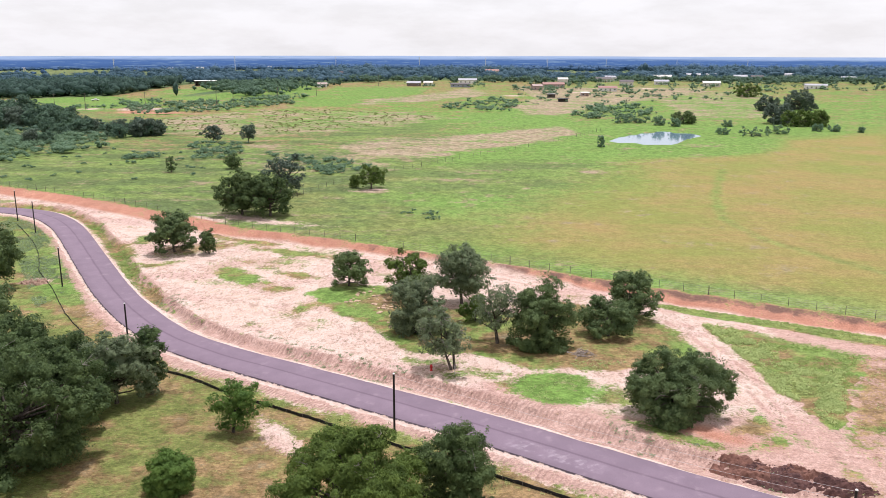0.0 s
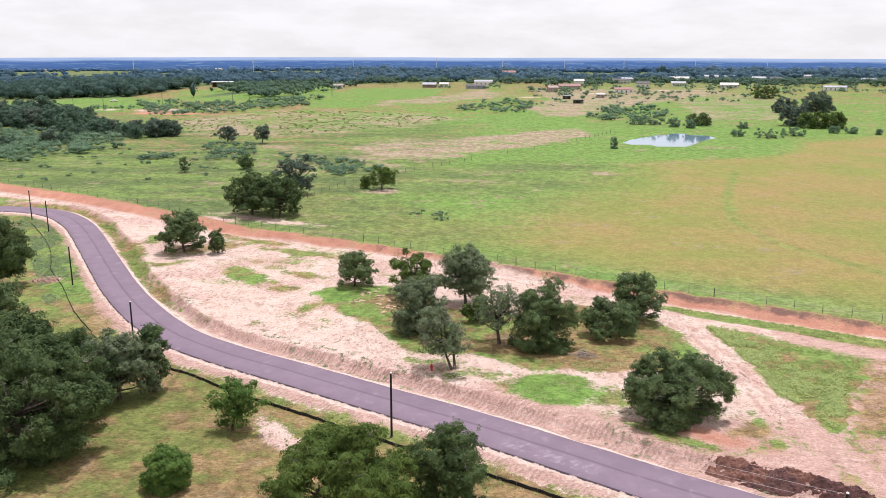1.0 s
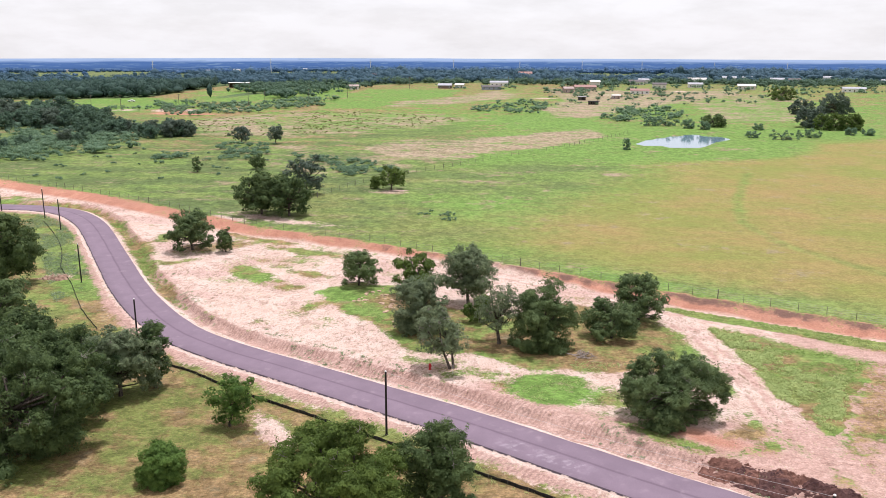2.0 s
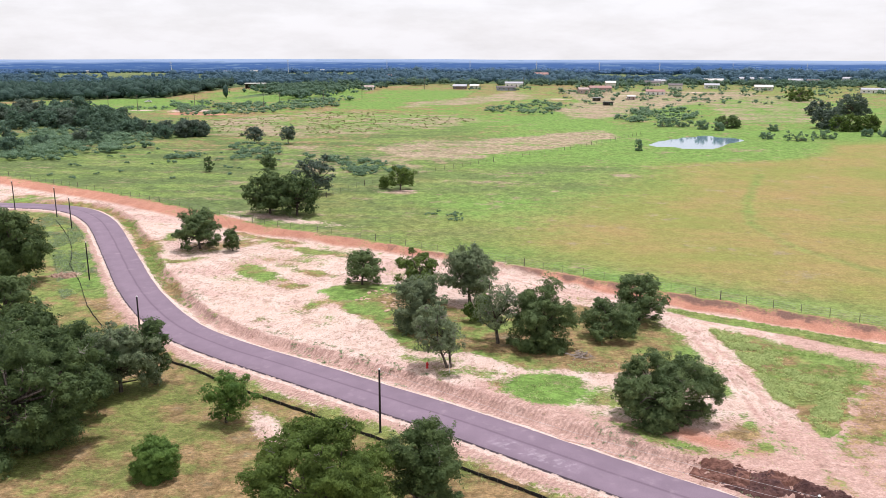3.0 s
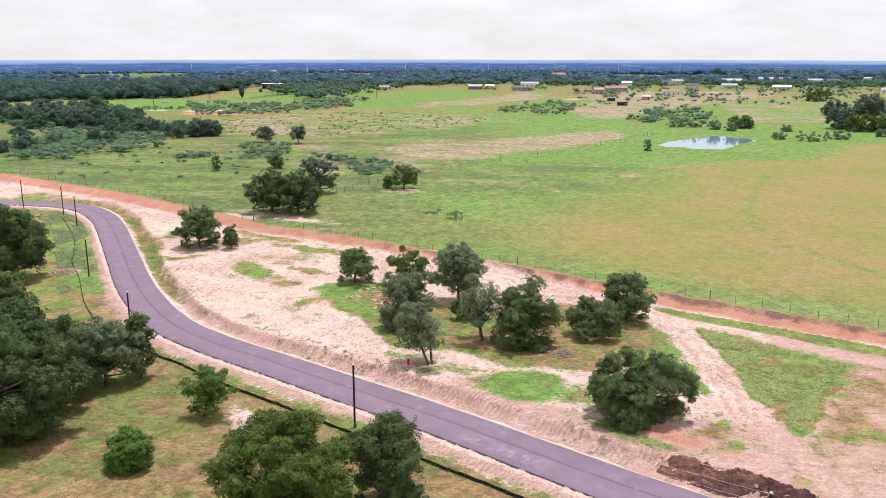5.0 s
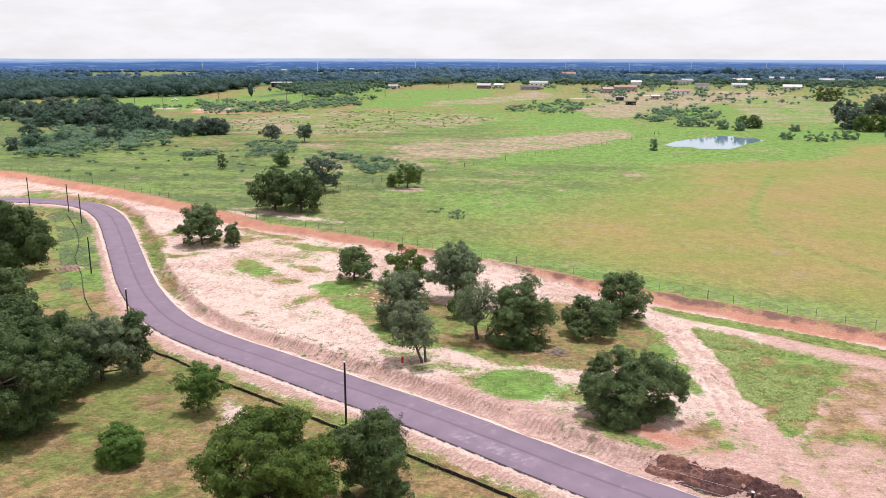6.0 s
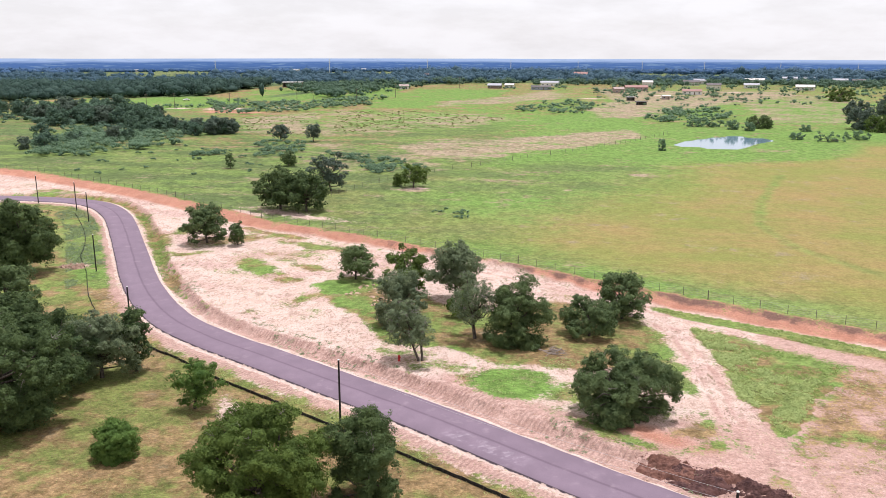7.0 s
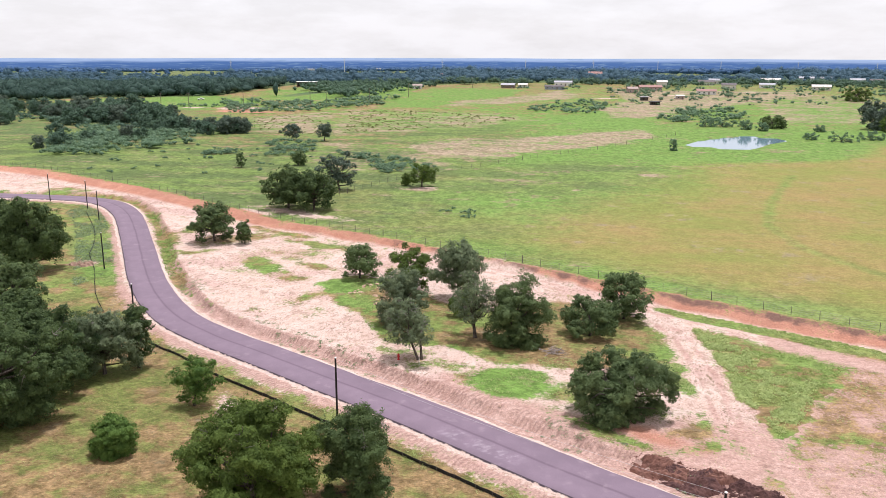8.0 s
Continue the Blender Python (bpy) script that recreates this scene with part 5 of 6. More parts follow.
def ribbon_fence(name, pts, h, label):
    """A low fabric fence that sags between stakes."""
    c = curve(pts, 0.6)
    z = land(c[:, 0], c[:, 1])
    e = thing(name, Matrix.Identity(4), label, "silt fence")
    rng = np.random.default_rng(len(pts))
    verts, faces = [], []
    for i, p in enumerate(c):
        s = math.sin(i * math.pi / 4) ** 2
        top = h * (1 - 0.10 * s + 0.03 * rng.normal())
        w = 0.03 * rng.normal()
        for dx, zz in ((0.03, -0.05), (0.02 + w, h * 0.5), (w, top), (w - 0.02, top), (w - 0.02, h * 0.5), (0.0, -0.05)):
            verts.append((p[0] + dx, p[1] + dx, z[i] + zz))
    for i in range(len(c) - 1):
        for k in range(5):
            faces.append((i * 6 + k, i * 6 + k + 1, i * 6 + k + 7, i * 6 + k + 6))
    link_mesh("fabric", verts, faces, M_SILT, e, "sagging black fabric")
    stake = None
    for i in range(0, len(c), 4):
        if stake is None:
            v, f = tube([(0, 0, -0.1), (0, 0, h + 0.12)], [0.03, 0.025], 5)
            stake = link_mesh("stake", v, f, M_POST, e)
            o = stake
        else:
            o = new("stake", stake.data)
            o.parent = e
        o.location = (c[i, 0] - 0.08, c[i, 1] - 0.08, z[i])
    return e


ribbon_fence("silt_fence", [(-40.5, 105.2), (-33.5, 100.4), (-28.9, 96.7), (-22.6, 92.0), (-14.8, 86.7), (-5.2, 80.2), (4.4, 74.0), (12.2, 69.0), (24, 61), (40, 50)], 0.42, "low black silt fence along the road verge")
ribbon_fence("silt_fence", [(-105, 194), (-96, 182), (-89.7, 172.6), (-84, 162), (-81.2, 156.2), (-74.3, 146.4), (-67, 134.5), (-62, 126.6), (-55.5, 117.9)], 0.27, "low black silt fence along the curving verge")


def wire_fence(name, pts, gap, h, r, label, wires=4, big_every=9):
    pts = np.array(pts, float)
    e = thing(name, Matrix.Identity(4), label, "fence")
    seg = np.linalg.norm(np.diff(pts, axis=0), axis=1)
    run = np.concatenate([[0], np.cumsum(seg)])
    s = np.arange(0, run[-1], gap)
    px, py = np.interp(s, run, pts[:, 0]), np.interp(s, run, pts[:, 1])
    pz = land(px, py)
    v, f = tube([(0, 0, -0.2), (0, 0, h * 0.6), (0, 0, h)], [r, r, r * 0.9], 6)
    thin = link_mesh("post", v, f, M_POST, e)
    v, f = tube([(0, 0, -0.2), (0, 0, h * 0.6), (0, 0, h * 1.12)], [r * 1.9, r * 1.8, r * 1.6], 7)
    thick = link_mesh("post", v, f, M_POST, e)
    rng = np.random.default_rng(len(s))
    for i in range(len(s)):
        src = thick if i % big_every == 0 else thin
        o = src if i < 2 and (i == 0) == (src is thick) else new("post", src.data)
        o.parent = e
        o.matrix_basis = pose(px[i], py[i], pz[i], rng.normal() * 1.5, rng.normal() * 1.5, rng.uniform(0, 360))
    for k in range(wires):
        zz = h * (0.25 + 0.7 * k / max(1, wires - 1))
        v, f = tube([(a, b, c + zz) for a, b, c in zip(px, py, pz)], [0.012] * len(px), 3)
        link_mesh("wire", v, f, M_WIRE, e)
    return e


wire_fence("wire_fence", [(x, y + 1.7) for x, y in zip(FENCE_X[1:-1], FENCE_Y[1:-1])], 4.2, 1.45, 0.045,
           "wire fence on thin dark posts above the clay bank")
wire_fence("wire_fence", [(-47, 203), (-40, 232), (-32.9, 250.1), (-25.1, 260.8), (-16.7, 275), (-5.3, 288), (14, 314), (36.5, 340), (64.7, 381.5), (77.7, 401)], 4.6, 1.5, 0.055, "weathered wooden post fence across the pasture", 3, 5)


def hydrant(x, y):
    e = thing("fire_hydrant", spot(x, y), "red fire hydrant on bare soil", "hydrant")
    v, f = tube([(0, 0, -0.1), (0, 0, 0.06), (0, 0, 0.07), (0, 0, 0.62)], [0.2, 0.2, 0.14, 0.13], 12)
    link_mesh("barrel", v, f, M_RED, e)
    v, f = tube([(0, 0, 0.62), (0, 0, 0.66), (0, 0, 0.78), (0, 0, 0.86), (0, 0, 0.92)], [0.19, 0.18, 0.14, 0.05, 0.04], 12)
    link_mesh("bonnet", v, f, M_RED, e)
    for a in (0, 120, 240):
        c, s = math.cos(radians(a)), math.sin(radians(a))
        v, f = tube([(0.1 * c, 0.1 * s, 0.48), (0.22 * c, 0.22 * s, 0.48), (0.25 * c, 0.25 * s, 0.48)], [0.075, 0.075, 0.05], 8)
        link_mesh("outlet", v, f, M_RED, e)
    return e


def marker(x, y):
    e = thing("marker_stake", spot(x, y), "thin white marker stake near the hydrant", "stake")
    v, f = tube([(0, 0, -0.1), (0, 0, 0.9), (0, 0, 1.3)], [0.04, 0.04, 0.03], 6)
    link_mesh("stick", v, f, M_WHITE, e)


hydrant(-1.6, 99.7)
marker(1.5, 98.2)


def brush_pile(x, y, r, label, seed, n=40):
    rng = np.random.default_rng(seed)
    e = thing("brush_pile", spot(x, y), label, "dead branches")
    for k in range(n):
        a = rng.uniform(0, 2 * math.pi)
        p = np.array([rng.normal() * r * 0.4, rng.normal() * r * 0.3, rng.uniform(0.05, 0.35)])
        d = np.array([math.cos(a), math.sin(a), rng.uniform(-0.1, 0.3)]) * r * rng.uniform(0.4, 0.9)
        v, f = tube([p - d * 0.5, p + rng.normal(size=3) * 0.08, p + d * 0.5 + np.array([0, 0, 0.1])], [0.06, 0.045, 0.015], 5)
        link_mesh("branch", v, f, M_DEAD, e)


brush_pile(19.2, 106.0, 2.2, "pile of dead grey branches on the grass", 3)


def soil_pile(x, y, w, d, h, turn, seed, material, label):
    """A heap of dug earth with clods, lying on the slope."""
    rng = np.random.default_rng(seed)
    z0 = at(x, y)
    e = thing("soil_pile", pose(x, y, z0, 0, 0, turn), label, "soil heap", "dug soil by the road")
    n = 60
    gx, gy = np.meshgrid(np.linspace(-1.3, 1.3, n), np.linspace(-1.3, 1.3, n))
    c, s = math.cos(radians(turn)), math.sin(radians(turn))
    lx, ly = gx * w / 2, gy * d / 2
    below = land((x + lx * c - ly * s).ravel(), (y + lx * s + ly * c).ravel()).reshape(n, n) - z0
    rr = np.hypot(gx, gy) + 1.25 * fbm(gx * 2.0 + seed, gy * 2.0, 4, seed)
    z = below + h * ss(1.0, 0.7, rr) * (0.62 + 1.9 * fbm(gx * 3 + seed, gy * 3, 4, seed + 3)) + 0.35 * h * fbm(gx * 9, gy * 9, 3, seed + 5) * ss(1.2, 0.6, rr) - 0.10 - 0.6 * ss(0.95, 1.15, rr)
    verts = np.stack([lx.ravel(), ly.ravel(), z.ravel()], 1)
    i = (np.arange(n - 1)[:, None] * n + np.arange(n - 1)[None, :]).ravel()
    link_mesh("mound", verts, np.stack([i, i + 1, i + 1 + n, i + n], 1), material, e)
    bv, bf = BALL_1
    blocks = []
    for k in range(170):
        a, r = rng.uniform(0, 2 * math.pi), math.sqrt(rng.random()) * 1.15
        sz = 0.03 + 0.11 * rng.random() ** 2
        cx, cy = math.cos(a) * r, math.sin(a) * r
        j = (int((cy + 1.3) / 2.6 * (n - 1)), int((cx + 1.3) / 2.6 * (n - 1)))
        q = np.array([cx * w / 2, cy * d / 2, max(z[j], below[j]) + sz * 0.2])
        blocks.append((q + bv * sz * rng.uniform(0.6, 1.2, (len(bv), 1)), bf))
    o = new("loose_earth", mesh_of("loose_earth", blocks, material))
    o.parent = e
    tagged(o, kind="stuff")


soil_pile(30.0, 74.8, 6.6, 3.2, 0.75, -28, 1, M_SOIL_RED, "reddish brown ridge of dug soil")
soil_pile(32.9, 72.8, 6.4, 3.4, 0.6, -30, 2, M_SOIL, "dark brown ridge of dug soil")
soil_pile(35.9, 72.7, 4.6, 2.4, 0.7, -25, 6, M_SOIL_RED, "brown ridge of dug soil with roots")
soil_pile(38.6, 70.4, 5.6, 3.2, 0.8, -28, 3, M_SOIL, "dark brown ridge of dug soil with roots")
soil_pile(-78.6, 148.8, 5.4, 4.0, 0.7, 10, 8, M_SOIL_PALE, "low pale reddish heap of soil beside the silt fence")


# ---------------------------------------------------------------- houses on the rise and beyond
def house(x, y, w, d, h, turn, wall, roof, label, pitch=0.19, group="houses on the rise"):
    e = thing("house", spot(x, y, turn, 0.15), label, "house", group)
    bm = bmesh.new()
    box(bm, (-w / 2, -d / 2, 0), (w / 2, d / 2, h))
    body = part("wall", bm, wall, e)
    rise = d * pitch
    o = 0.5
    v = [(-w / 2 - o, -d / 2 - o, h), (w / 2 + o, -d / 2 - o, h), (w / 2 + o, 0, h + rise), (-w / 2 - o, 0, h + rise), (-w / 2 - o, d / 2 + o, h), (w / 2 + o, d / 2 + o, h)]
    v += [(a, b, c + 0.18) for a, b, c in v]
    f = [(0, 1, 2, 3)[::-1], (3, 2, 5, 4)[::-1], (6, 7, 8, 9), (9, 8, 11, 10), (0, 1, 7, 6), (5, 4, 10, 11), (1, 2, 8, 7), (2, 5, 11, 8), (3, 0, 6, 9), (4, 3, 9, 10)]
    link_mesh("roof", v, f, roof, e)
    v = [(-w / 2 + 0.01, -d / 2 + 0.2, h - 0.01), (-w / 2 + 0.01, d / 2 - 0.2, h - 0.01), (-w / 2 + 0.01, 0, h + rise - 0.1)]
    g = [(a + 0.2, b, c) for a, b, c in v]
    link_mesh("gable", v + g, [(0, 2, 1), (3, 4, 5), (0, 1, 4, 3), (1, 2, 5, 4), (2, 0, 3, 5)], wall, e)
    g = [(-a, b, c) for a, b, c in v]
    link_mesh("gable", g + [(a - 0.2, b, c) for a, b, c in g], [(0, 1, 2), (3, 5, 4), (0, 3, 4, 1), (1, 4, 5, 2), (2, 5, 3, 0)], wall, e)
    n = max(2, int(w / 3.6))
    for k in range(n):
        cx = -w / 2 + (k + 0.5) * w / n
        bm = bmesh.new()
        if k == n // 2:
            box(bm, (cx - 0.5, -d / 2 - 0.05, 0.1), (cx + 0.5, -d / 2 + 0.05, 2.2), 0.02)
            part("door", bm, M_WALL_B, e)
        else:
            box(bm, (cx - 0.7, -d / 2 - 0.04, 1.0), (cx + 0.7, -d / 2 + 0.05, 2.2), 0.02)
            win = part("window", bm, M_WHITE, e)
            bm = bmesh.new()
            box(bm, (cx - 0.6, -d / 2 - 0.06, 1.1), (cx + 0.6, -d / 2 - 0.03, 2.1))
            part("pane", bm, M_GLASS, win)
    return e


def shed(x, y, w, d, h, turn, label, wall=None, roof=None):
    """An open barn: roof on posts with one closed side."""
    e = thing("barn", spot(x, y, turn, 0.1), label, "barn")
    wall, roof = wall or M_WALL_B, roof or M_ROOF
    bm = bmesh.new()
    box(bm, (-w / 2, d / 2 - 0.2, 0), (w / 2, d / 2, h))
    part("wall", bm, wall, e)
    for sx in (-1, 1):
        bm = bmesh.new()
        box(bm, (sx * w / 2 - 0.15, -d / 2, 0), (sx * w / 2 + 0.15, d / 2 - 0.2, h * 0.98))
        part("wall", bm, wall, e)
    bm = bmesh.new()
    box(bm, (-w / 2 - 0.8, -d / 2 - 1.2, h), (w / 2 + 0.8, d / 2 + 0.6, h + 0.35), 0.05)
    o = part("roof", bm, roof, e)
    for k in range(5):
        bm = bmesh.new()
        cx = -w / 2 + 0.5 + (w - 1) * k / 4
        box(bm, (cx - 0.15, -d / 2 - 0.6, 0), (cx + 0.15, -d / 2 - 0.3, h))
        part("post", bm, M_POST, e)
    return e


house(-109, 732, 8, 7, 2.8, 15, M_WHITE, M_WALL_BRICK, "small pale house at the wood's edge")
house(-28, 753, 12, 9, 2.7, -5, M_WALL_B, M_ROOF, "long dark-fronted house with a light metal roof")
house(-15, 763, 8, 7, 2.6, -5, M_WALL, M_WALL, "pale outbuilding beside a long house")
house(14, 739, 17, 6, 2.6, 4, M_BLUEGREY, M_ROOF_D, "long blue-grey mobile home")
house(22, 794, 17, 8, 3.2, 0, M_WHITE, M_ROOF, "long white house with a light metal roof")
house(79, 706, 8, 8, 3.4, 8, M_WALL_BRICK, M_WALL_BRICK, "pink brick house of two storeys")
house(97, 737, 19, 9, 2.8, 5, M_WALL_BRICK, M_ROOF_R, "long low brick house with a reddish roof")
house(113, 790, 9, 8, 4.6, 0, M_WALL, M_WALL, "tall pale house on dry grass")
house(160, 832, 15, 9, 3.4, -6, M_WALL, M_ROOF_D, "large pale house with a dark roof")
house(177, 880, 12, 9, 3.4, -6, M_WALL, M_ROOF, "pale house among trees")
house(169, 767, 12, 8, 3.6, -8, M_WALL, M_ROOF_D, "pale two-storey house with a dark roof")
house(138, 697, 15, 8, 2.8, -6, M_WHITE, M_ROOF_R, "white house with a brown roof on dry grass")
house(110, 645, 6, 4, 2.6, 0, M_WALL_BRICK, M_WALL, "small red shed on dry grass")
house(206, 784, 13, 8, 3.0, -10, M_WHITE, M_ROOF, "long white house on the rise")
house(228, 868, 20, 9, 4.4, -10, M_WHITE, M_WALL, "large white house of two storeys")
house(245, 757, 15, 9, 3.0, -12, M_WALL, M_WALL, "tan-roofed house beside a hedge")
house(289, 960, 15, 9, 3.6, -14, M_WHITE, M_ROOF, "long white house beyond trees")
house(311, 965, 11, 9, 3.4, -14, M_WALL, M_ROOF, "pale house beyond dark trees")
house(324, 905, 14, 9, 3.6, -12, M_WHITE, M_ROOF, "white house among far trees")
house(345, 912, 12, 8, 3.2, -12, M_WALL, M_ROOF_D, "pale house among far trees")
house(403, 975, 16, 9, 3.8, -12, M_WHITE, M_ROOF, "white house among far trees")
house(326, 724, 18, 7, 3.0, -14, M_WHITE, M_ROOF, "long white mobile home")
house(430, 880, 14, 9, 3.2, -12, M_WHITE, M_ROOF, "white house among far trees")
house(66, 1150, 18, 14, 3.8, 0, M_WALL, M_ROOF_R, "large house with a red roof on a hill")
house(-122, 1000, 14, 10, 4.4, 8, M_WALL_BRICK, M_ROOF_R, "red-roofed farmhouse in the woods")
shed(-219, 754, 18, 11, 4.4, 12, "open dark barn with a bright metal roof", M_WALL_B, M_WHITE)
shed(82, 632, 5, 3, 2.6, 20, "small open shelter on dry grass", M_DARK)
shed(86, 596, 6.5, 3, 2.2, 10, "low dark shelter on dry grass", M_DARK, M_DARK)
RH = np.random.default_rng(12)
for k in range(18):
    py = RH.uniform(1250, 2500)
    px = py * math.tan(radians(RH.uniform(-34, 34)))
    s = RH.uniform(0.5, 0.85)
    house(px, py, 17 * s, 8 * s, 6.4, RH.uniform(-30, 30), M_WALL, M_ROOF, "pale building far off in the woods", group="buildings in the far woods")


def mast(x, y, h):
    e = thing("pylon", spot(x, y), "thin pale pylon above the far woods", "pylon", "pylons above the far woods")
    v, f = tube([(0, 0, 0), (0, 0, h * 0.6), (0, 0, h)], [0.5, 0.4, 0.25], 6)
    link_mesh("shaft", v, f, M_WHITE, e)
    for k in (0.72, 0.82, 0.92):
        bm = bmesh.new()
        box(bm, (-2.2, -0.12, h * k - 0.12), (2.2, 0.12, h * k + 0.12))
        part("arm", bm, M_WHITE, e)


for px, py in ((-540, 1350), (-375, 1480), (-205, 1560), (-50, 1640), (85, 1730), (225, 1820), (370, 1900), (560, 2000), (760, 2080)):
    mast(px, py, 25)


def wood_pole(x, y, h=10.5):
    e = thing("power_pole", spot(x, y), "wooden power pole with a cross arm", "pole", "wooden power poles")
    v, f = tube([(0, 0, -0.3), (0, 0, h * 0.5), (0, 0, h)], [0.2, 0.17, 0.13], 8)
    link_mesh("shaft", v, f, M_POST, e)
    bm = bmesh.new()
    box(bm, (-1.1, -0.08, h - 0.7), (1.1, 0.08, h - 0.5), 0.02)
    part("cross_arm", bm, M_POST, e)


for px, py in ((-248, 520), (-232, 528), (-196, 536), (-156, 560), (-146, 566), (-120, 590), (-100, 640), (-60, 745), (30, 760)):
    wood_pole(px, py)


def pickup(x, y, turn, paint, label):
    e = thing("pickup_truck", spot(x, y, turn), label, "pickup truck")
    bm = bmesh.new()
    box(bm, (-2.6, -0.95, 0.5), (2.6, 0.95, 1.1), 0.1)
    part("body", bm, paint, e)
    bm = bmesh.new()
    box(bm, (-0.6, -0.85, 1.08), (1.3, 0.85, 1.8), 0.18)
    part("cab", bm, paint, e)
    bm = bmesh.new()
    box(bm, (-0.5, -0.88, 1.25), (1.2, 0.88, 1.65), 0.05)
    part("window", bm, M_GLASS, e)
    for sx in (-1.6, 1.6):
        for sy in (-0.9, 0.9):
            v, f = tube([(sx, sy - 0.12, 0.38), (sx, sy + 0.12, 0.38)], [0.38, 0.38], 12)
            link_mesh("wheel", v, f, M_DARK, e)


pickup(-318, 583, 10, M_WHITE, "white pickup parked at the wood's edge")
pickup(-308, 586, 5, M_WHITE, "white van parked at the wood's edge")
pickup(-255, 598, 20, M_WHITE, "white pickup parked in the far field")
pickup(-18, 752, 40, M_DARK, "dark pickup beside a house")
pickup(108, 650, 70, M_WHITE, "white pickup beside a shed")


def tarp(x, y):
    bm = bmesh.new()
    bmesh.ops.create_grid(bm, x_segments=10, y_segments=6, size=1.0)
    for v in bm.verts:
        v.co = Vector((v.co.x * 3.2, v.co.y * 1.6, 2.2 - 0.5 * abs(v.co.y) + 0.15 * math.sin(v.co.x * 5)))
    bmesh.ops.solidify(bm, geom=bm.faces[:], thickness=0.04)
    e = thing("tarp_shelter", spot(x, y), "bright blue tarp shelter among trees", "tarp")
    part("tarp", bm, M_BLUE, e)
    for sx in (-3, 3):
        for sy in (-1.5, 1.5):
            v, f = tube([(sx, sy, 0), (sx, sy, 1.75)], [0.05, 0.05], 6)
            link_mesh("post", v, f, M_POST, e)


tarp(-176, 392)


# ---------------------------------------------------------------- weeds, tufts and crumbs of earth
def growth(name, n, area, test, size, leaves, material, label, seed, tall=0.5):
    """Small plants strewn where test(cover) allows them."""
    rng = np.random.default_rng(seed)
    x, y = rng.uniform(area[0], area[1], n * 8), rng.uniform(area[2], area[3], n * 8)
    ok = test(cover(x, y), x, y, rng) & (road_near(x, y)[0] > 3.6)
    x, y = x[ok][:n], y[ok][:n]
    z = land(x, y)
    p = np.repeat(np.stack([x, y, z], 1), leaves, 0)
    s = np.repeat(rng.uniform(0.5, 1.4, len(x)) * size, leaves)
    d = rng.normal(size=(len(p), 3))
    d[:, 2] = np.abs(d[:, 2]) * 0.9
    d /= np.linalg.norm(d, axis=1)[:, None]
    p = p + d * s[:, None] * np.array([1, 1, tall]) * rng.uniform(0.4, 1.0, (len(p), 1))
    blocks = [leaf_quads(rng, p, d, size * 0.29, 0.5, 0.9)]
    return tagged(new(name, mesh_of(name, blocks, material)), label, "weeds", kind="stuff")


def lumpy(x, y, s, seed):
    return fbm(x * s, y * s, 3, seed)




def beside_track(y):
    return np.interp(y, (84, 93, 104, 119.5), (44.6, 41.9, 41.5, 40.5))


growth("weeds", 1100, (38, 62, 84, 121), lambda c, x, y, r: (c["bare"] < -0.3) & (x - beside_track(y) > -0.2) & (x < 44.6 + (y - 84) * 0.6) & (lumpy(x, y, 0.5, 57) + 0.5 * lumpy(x, y, 0.16, 51) - 0.045 * (x - beside_track(y)) / np.interp(y, (84, 92, 104, 119), (1.2, 1.5, 0.9, 0.5)) + 0.22 * (r.random(len(x)) - 0.5) > -0.10), 0.62, 34, M_WEED, "pale green weeds on the uncut triangle", 1, 0.6)
growth("weeds", 500, (42, 62, 95, 118), lambda c, x, y, r: (c["bare"] < -0.3) & (x < 44.6 + (y - 84) * 0.6) & (lumpy(x, y, 0.3, 56) > 0.0) & (r.random(len(x)) < 0.6), 0.4, 16, M_GRASSY, "green weeds and grass on the uncut triangle", 21, 0.7)
growth("weeds", 700, (34, 68, 95, 145), lambda c, x, y, r: (c["bare"] < -0.4) & (np.abs((y - fence_y(x)) * 0.86 + 5.6) < 2.0) & (lumpy(x, y, 0.3, 63) > -0.1), 0.36, 18, M_WEED, "yellow-green weeds below the clay bank", 11, 0.7)
growth("weeds", 420, (0, 25, 90, 104), lambda c, x, y, r: (c["bare"] < 1.6) & (lumpy(x, y, 0.25, 66) > 0.0), 0.36, 18, M_WEED, "clumps of weeds round a grassy patch", 14, 0.7)
growth("weeds", 1100, (-45, 40, 50, 112), lambda c, x, y, r: (np.abs(road_near(x, y)[0] - 7.0) < 1.3) & (road_near(x, y)[1] < 0) & (lumpy(x, y, 0.2, 68) > -0.1), 0.32, 14, M_WEED, "green weeds between the silt fence and the road", 17, 0.7)
growth("weeds", 420, (30, 41, 84, 104), lambda c, x, y, r: (c["bare"] < -0.3) & (lumpy(x, y, 0.3, 64) > -0.02), 0.4, 18, M_WEED, "pale weeds beside the sandy track", 12, 0.7)
growth("weeds", 2600, (-110, 60, 62, 190), lambda c, x, y, r: (np.abs(c["bare"] + 0.6) < 1.3) & (lumpy(x, y, 0.12, 52) > 0.02) & (y < fence_y(x) + 1), 0.33, 13, M_WEED, "scattered green weeds at the edges of the bare soil", 2)
growth("weeds", 950, (-60, 34, 70, 150), lambda c, x, y, r: (np.abs(road_near(x, y)[0] - 6.8) < 2.2) & (road_near(x, y)[1] > 0) & (lumpy(x, y, 0.12, 60) > 0.0), 0.46, 20, M_VERGE, "clumps of weeds on the cut bank by the road", 9)
growth("weeds", 2200, (-104, -30, 104, 204), lambda c, x, y, r: (np.abs(road_near(x, y)[0] - 5.6) < 1.5) & (road_near(x, y)[1] > 0) & (lumpy(x, y, 0.15, 58) > -0.06), 0.5, 20, M_GRASSY, "green weeds along the road ditch", 7)
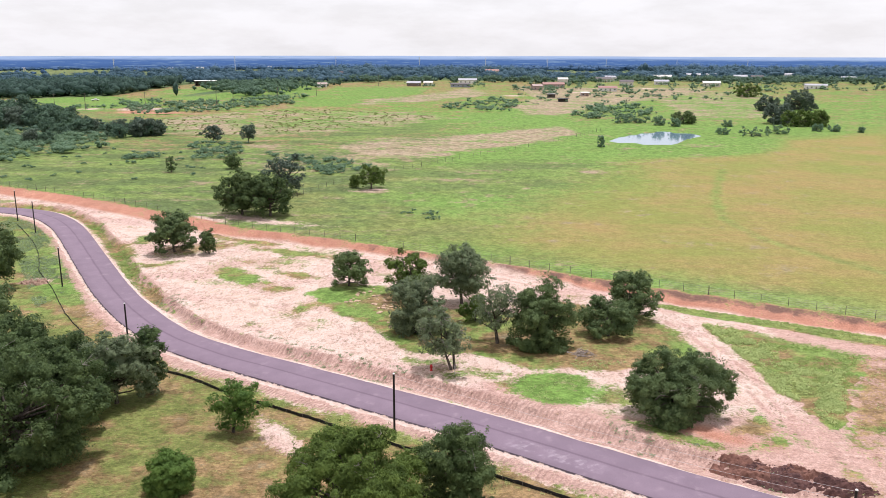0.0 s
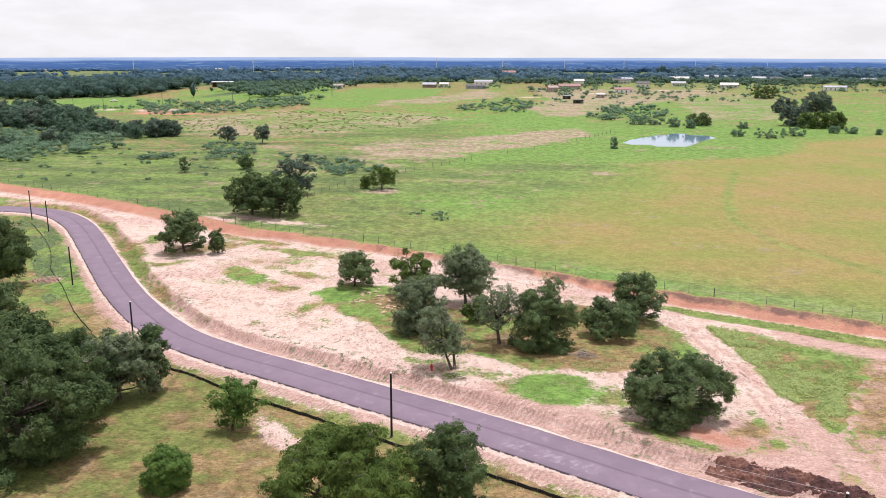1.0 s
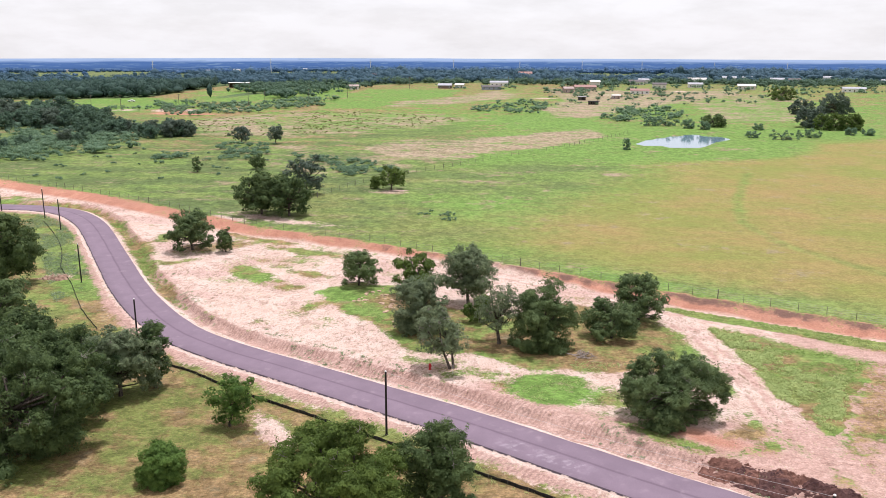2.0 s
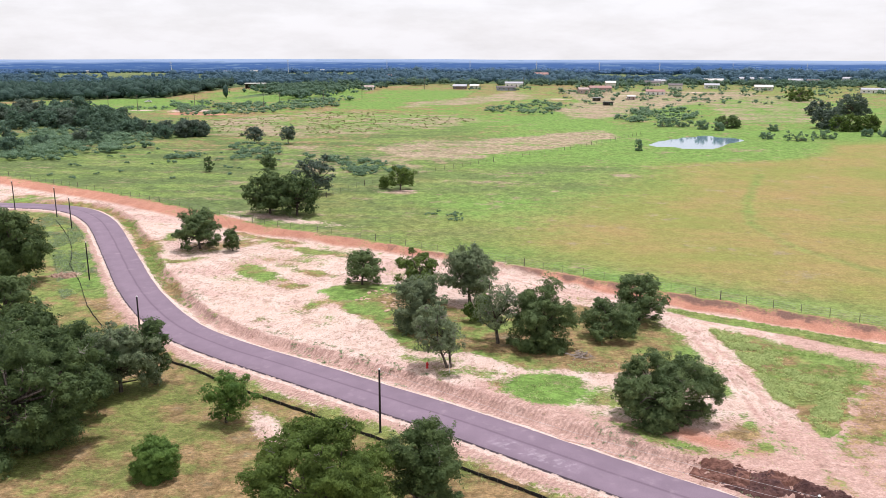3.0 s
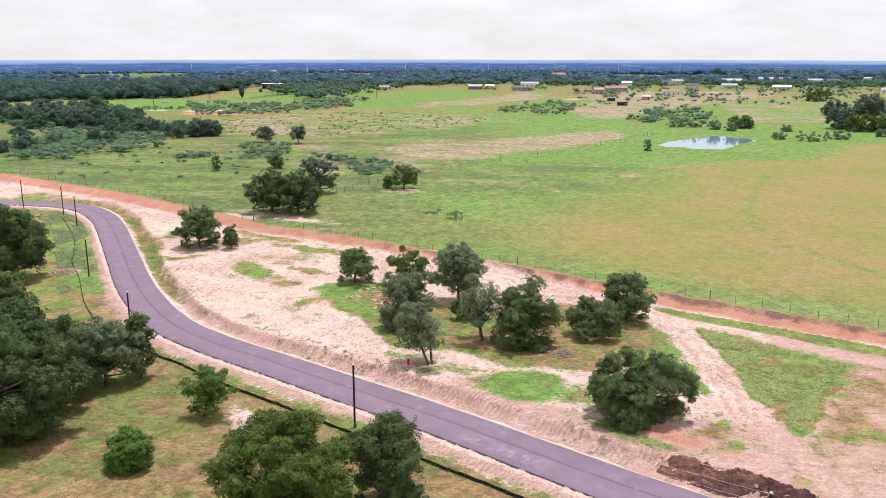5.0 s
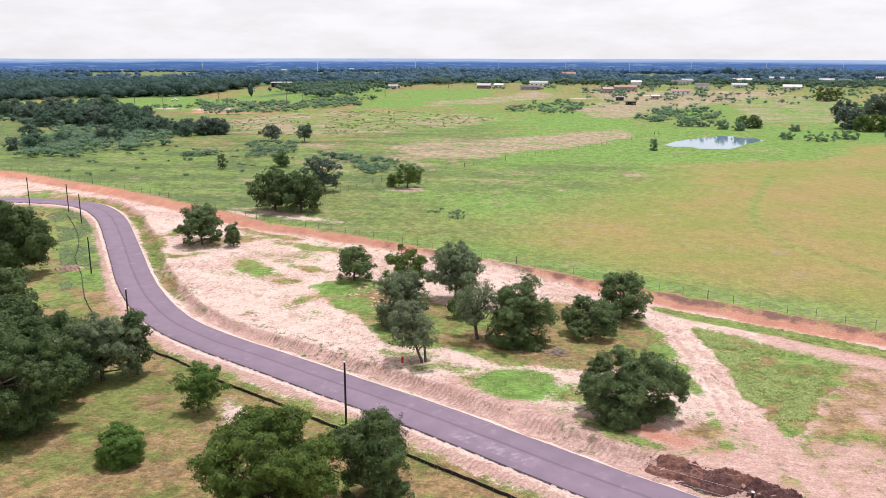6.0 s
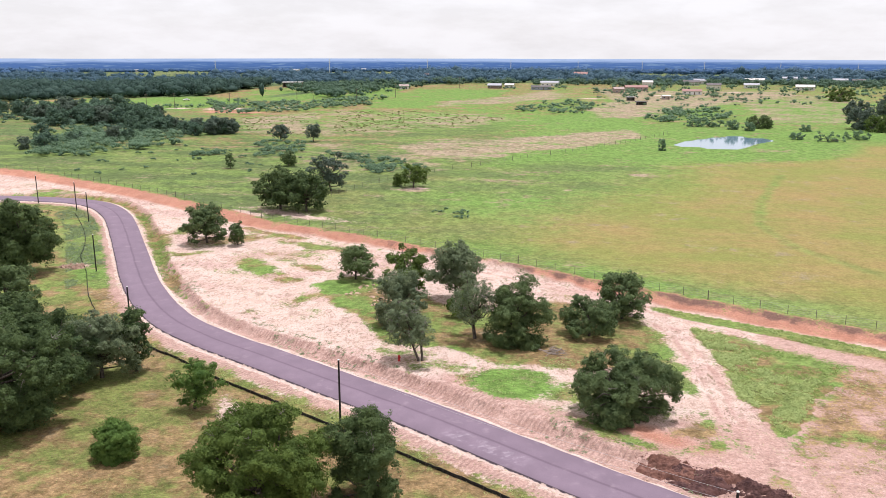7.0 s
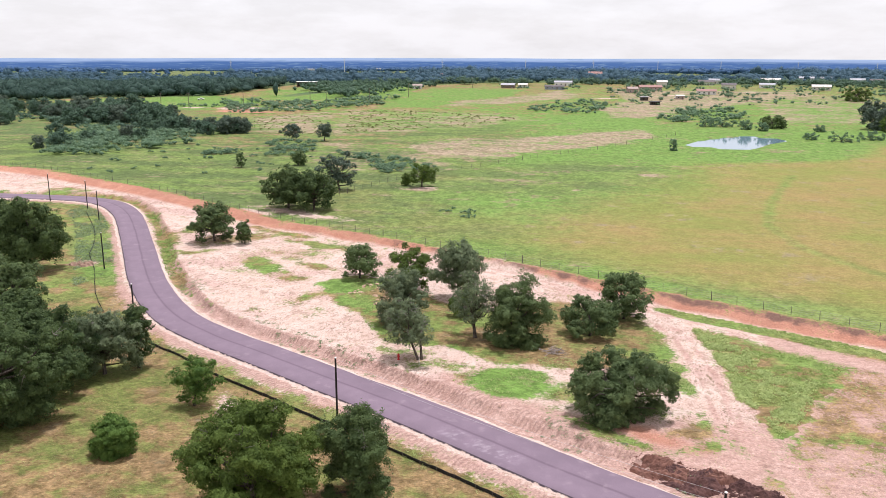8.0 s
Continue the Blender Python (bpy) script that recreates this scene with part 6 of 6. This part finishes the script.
growth("weeds", 1500, (-110, -70, 130, 200), lambda c, x, y, r: (road_near(x, y)[1] < 0) & (road_near(x, y)[0] > 5.5) & (road_near(x, y)[0] < 13) & (lumpy(x, y, 0.15, 59) > -0.06), 0.5, 20, M_VERGE, "grey-green weeds on the verge by the silt fence", 8)
growth("weeds", 2600, (-110, 45, 62, 190), lambda c, x, y, r: (c["bare"] > 0.3) & (lumpy(x, y, 0.10, 53) > 0.06) & (y < fence_y(x) - 6), 0.2, 6, M_WEED, "small green weeds on bare soil", 3)
growth("grass_tufts", 6500, (-70, 60, 56, 130), lambda c, x, y, r: (c["bare"] < -1.0) & (y < fence_y(x)) & (r.random(len(x)) < 0.9) & (lumpy(x, y, 0.2, 54) > -0.06), 0.22, 4, M_DRYGRASS, "dry tan grass tufts", 4, 0.7)
growth("grass_tufts", 3500, (-110, 60, 56, 170), lambda c, x, y, r: (c["bare"] < -1.0) & (y < fence_y(x)) & (lumpy(x, y, 0.17, 55) > 0.05), 0.22, 4, M_WEED, "green grass tufts", 5, 0.6)
growth("weeds", 3000, (-190, 70, 95, 270), lambda c, x, y, r: (np.abs((y - fence_y(x)) * 0.86 - 1.2) < 0.9), 0.25, 6, M_WEED, "weeds and tall grass along the fence line", 6, 0.8)
growth("grass_tufts", 15000, (-64, 34, 54, 112), lambda c, x, y, r: (c["bare"] < -0.8) & (road_near(x, y)[1] < 0), 0.26, 4, M_BLADES_TAN, "olive and tan grass blades south of the road", 15, 0.9)
growth("grass_tufts", 7000, (-20, 38, 94, 140), lambda c, x, y, r: (c["bare"] < -0.8) & (y < fence_y(x) - 6), 0.24, 4, M_BLADES, "olive and tan grass blades under the grove", 16, 0.9)


def crumbs():
    rng = np.random.default_rng(31)
    n = 1300
    x, y = rng.uniform(-100, 60, n * 6), rng.uniform(66, 185, n * 6)
    d, s, _ = road_near(x, y)
    c = cover(x, y)
    ok = (c["bare"] > 0.4) & (d > 4.0) & ((lumpy(x, y, 0.15, 61) > 0.05) | (np.abs(d - 7.0) < 1.5)) & (y < fence_y(x) + 1)
    x, y = x[ok][:n], y[ok][:n]
    z = land(x, y)
    bv, bf = BALL_1
    r = rng.uniform(0.03, 0.11, len(x))
    v = bv[None] * rng.uniform(0.6, 1.2, (len(x), len(bv), 1)) * r[:, None, None] + np.stack([x, y, z + r * 0.2], 1)[:, None]
    f = bf[None] + (np.arange(len(x)) * len(bv))[:, None, None]
    tagged(new("clods", mesh_of("clods", [(v.reshape(-1, 3), f.reshape(-1, 3))], M_CLOD)), "crumbs of pale brown earth on the graded soil", "clods", kind="stuff")


crumbs()


def rubble():
    """Broken pale clods of clay at the edge of the grove."""
    rng = np.random.default_rng(41)
    x, y = [], []
    for cx, cy, sx, sy, n in ((-13, 136, 1.6, 1.6, 14), (-10, 129, 1.3, 2.6, 22), (-7.6, 121, 0.9, 1.6, 12), (-14.5, 132, 1.2, 1.4, 10)):
        x += list(cx + rng.normal(size=n) * sx)
        y += list(cy + rng.normal(size=n) * sy)
    x, y = np.array(x), np.array(y)
    z = land(x, y)
    bv, bf = BALL_1
    e = thing("rubble", Matrix.Identity(4), "broken pale clay clods strewn on grass", "rubble")
    for i in range(len(x)):
        r = rng.uniform(0.14, 0.42)
        v = bv * rng.uniform(0.65, 1.2, (len(bv), 1)) * np.array([r * 1.3, r, r * 0.6]) + np.array([x[i], y[i], z[i] + r * 0.15])
        link_mesh("clod", v, bf, M_CLOD, e)


rubble()
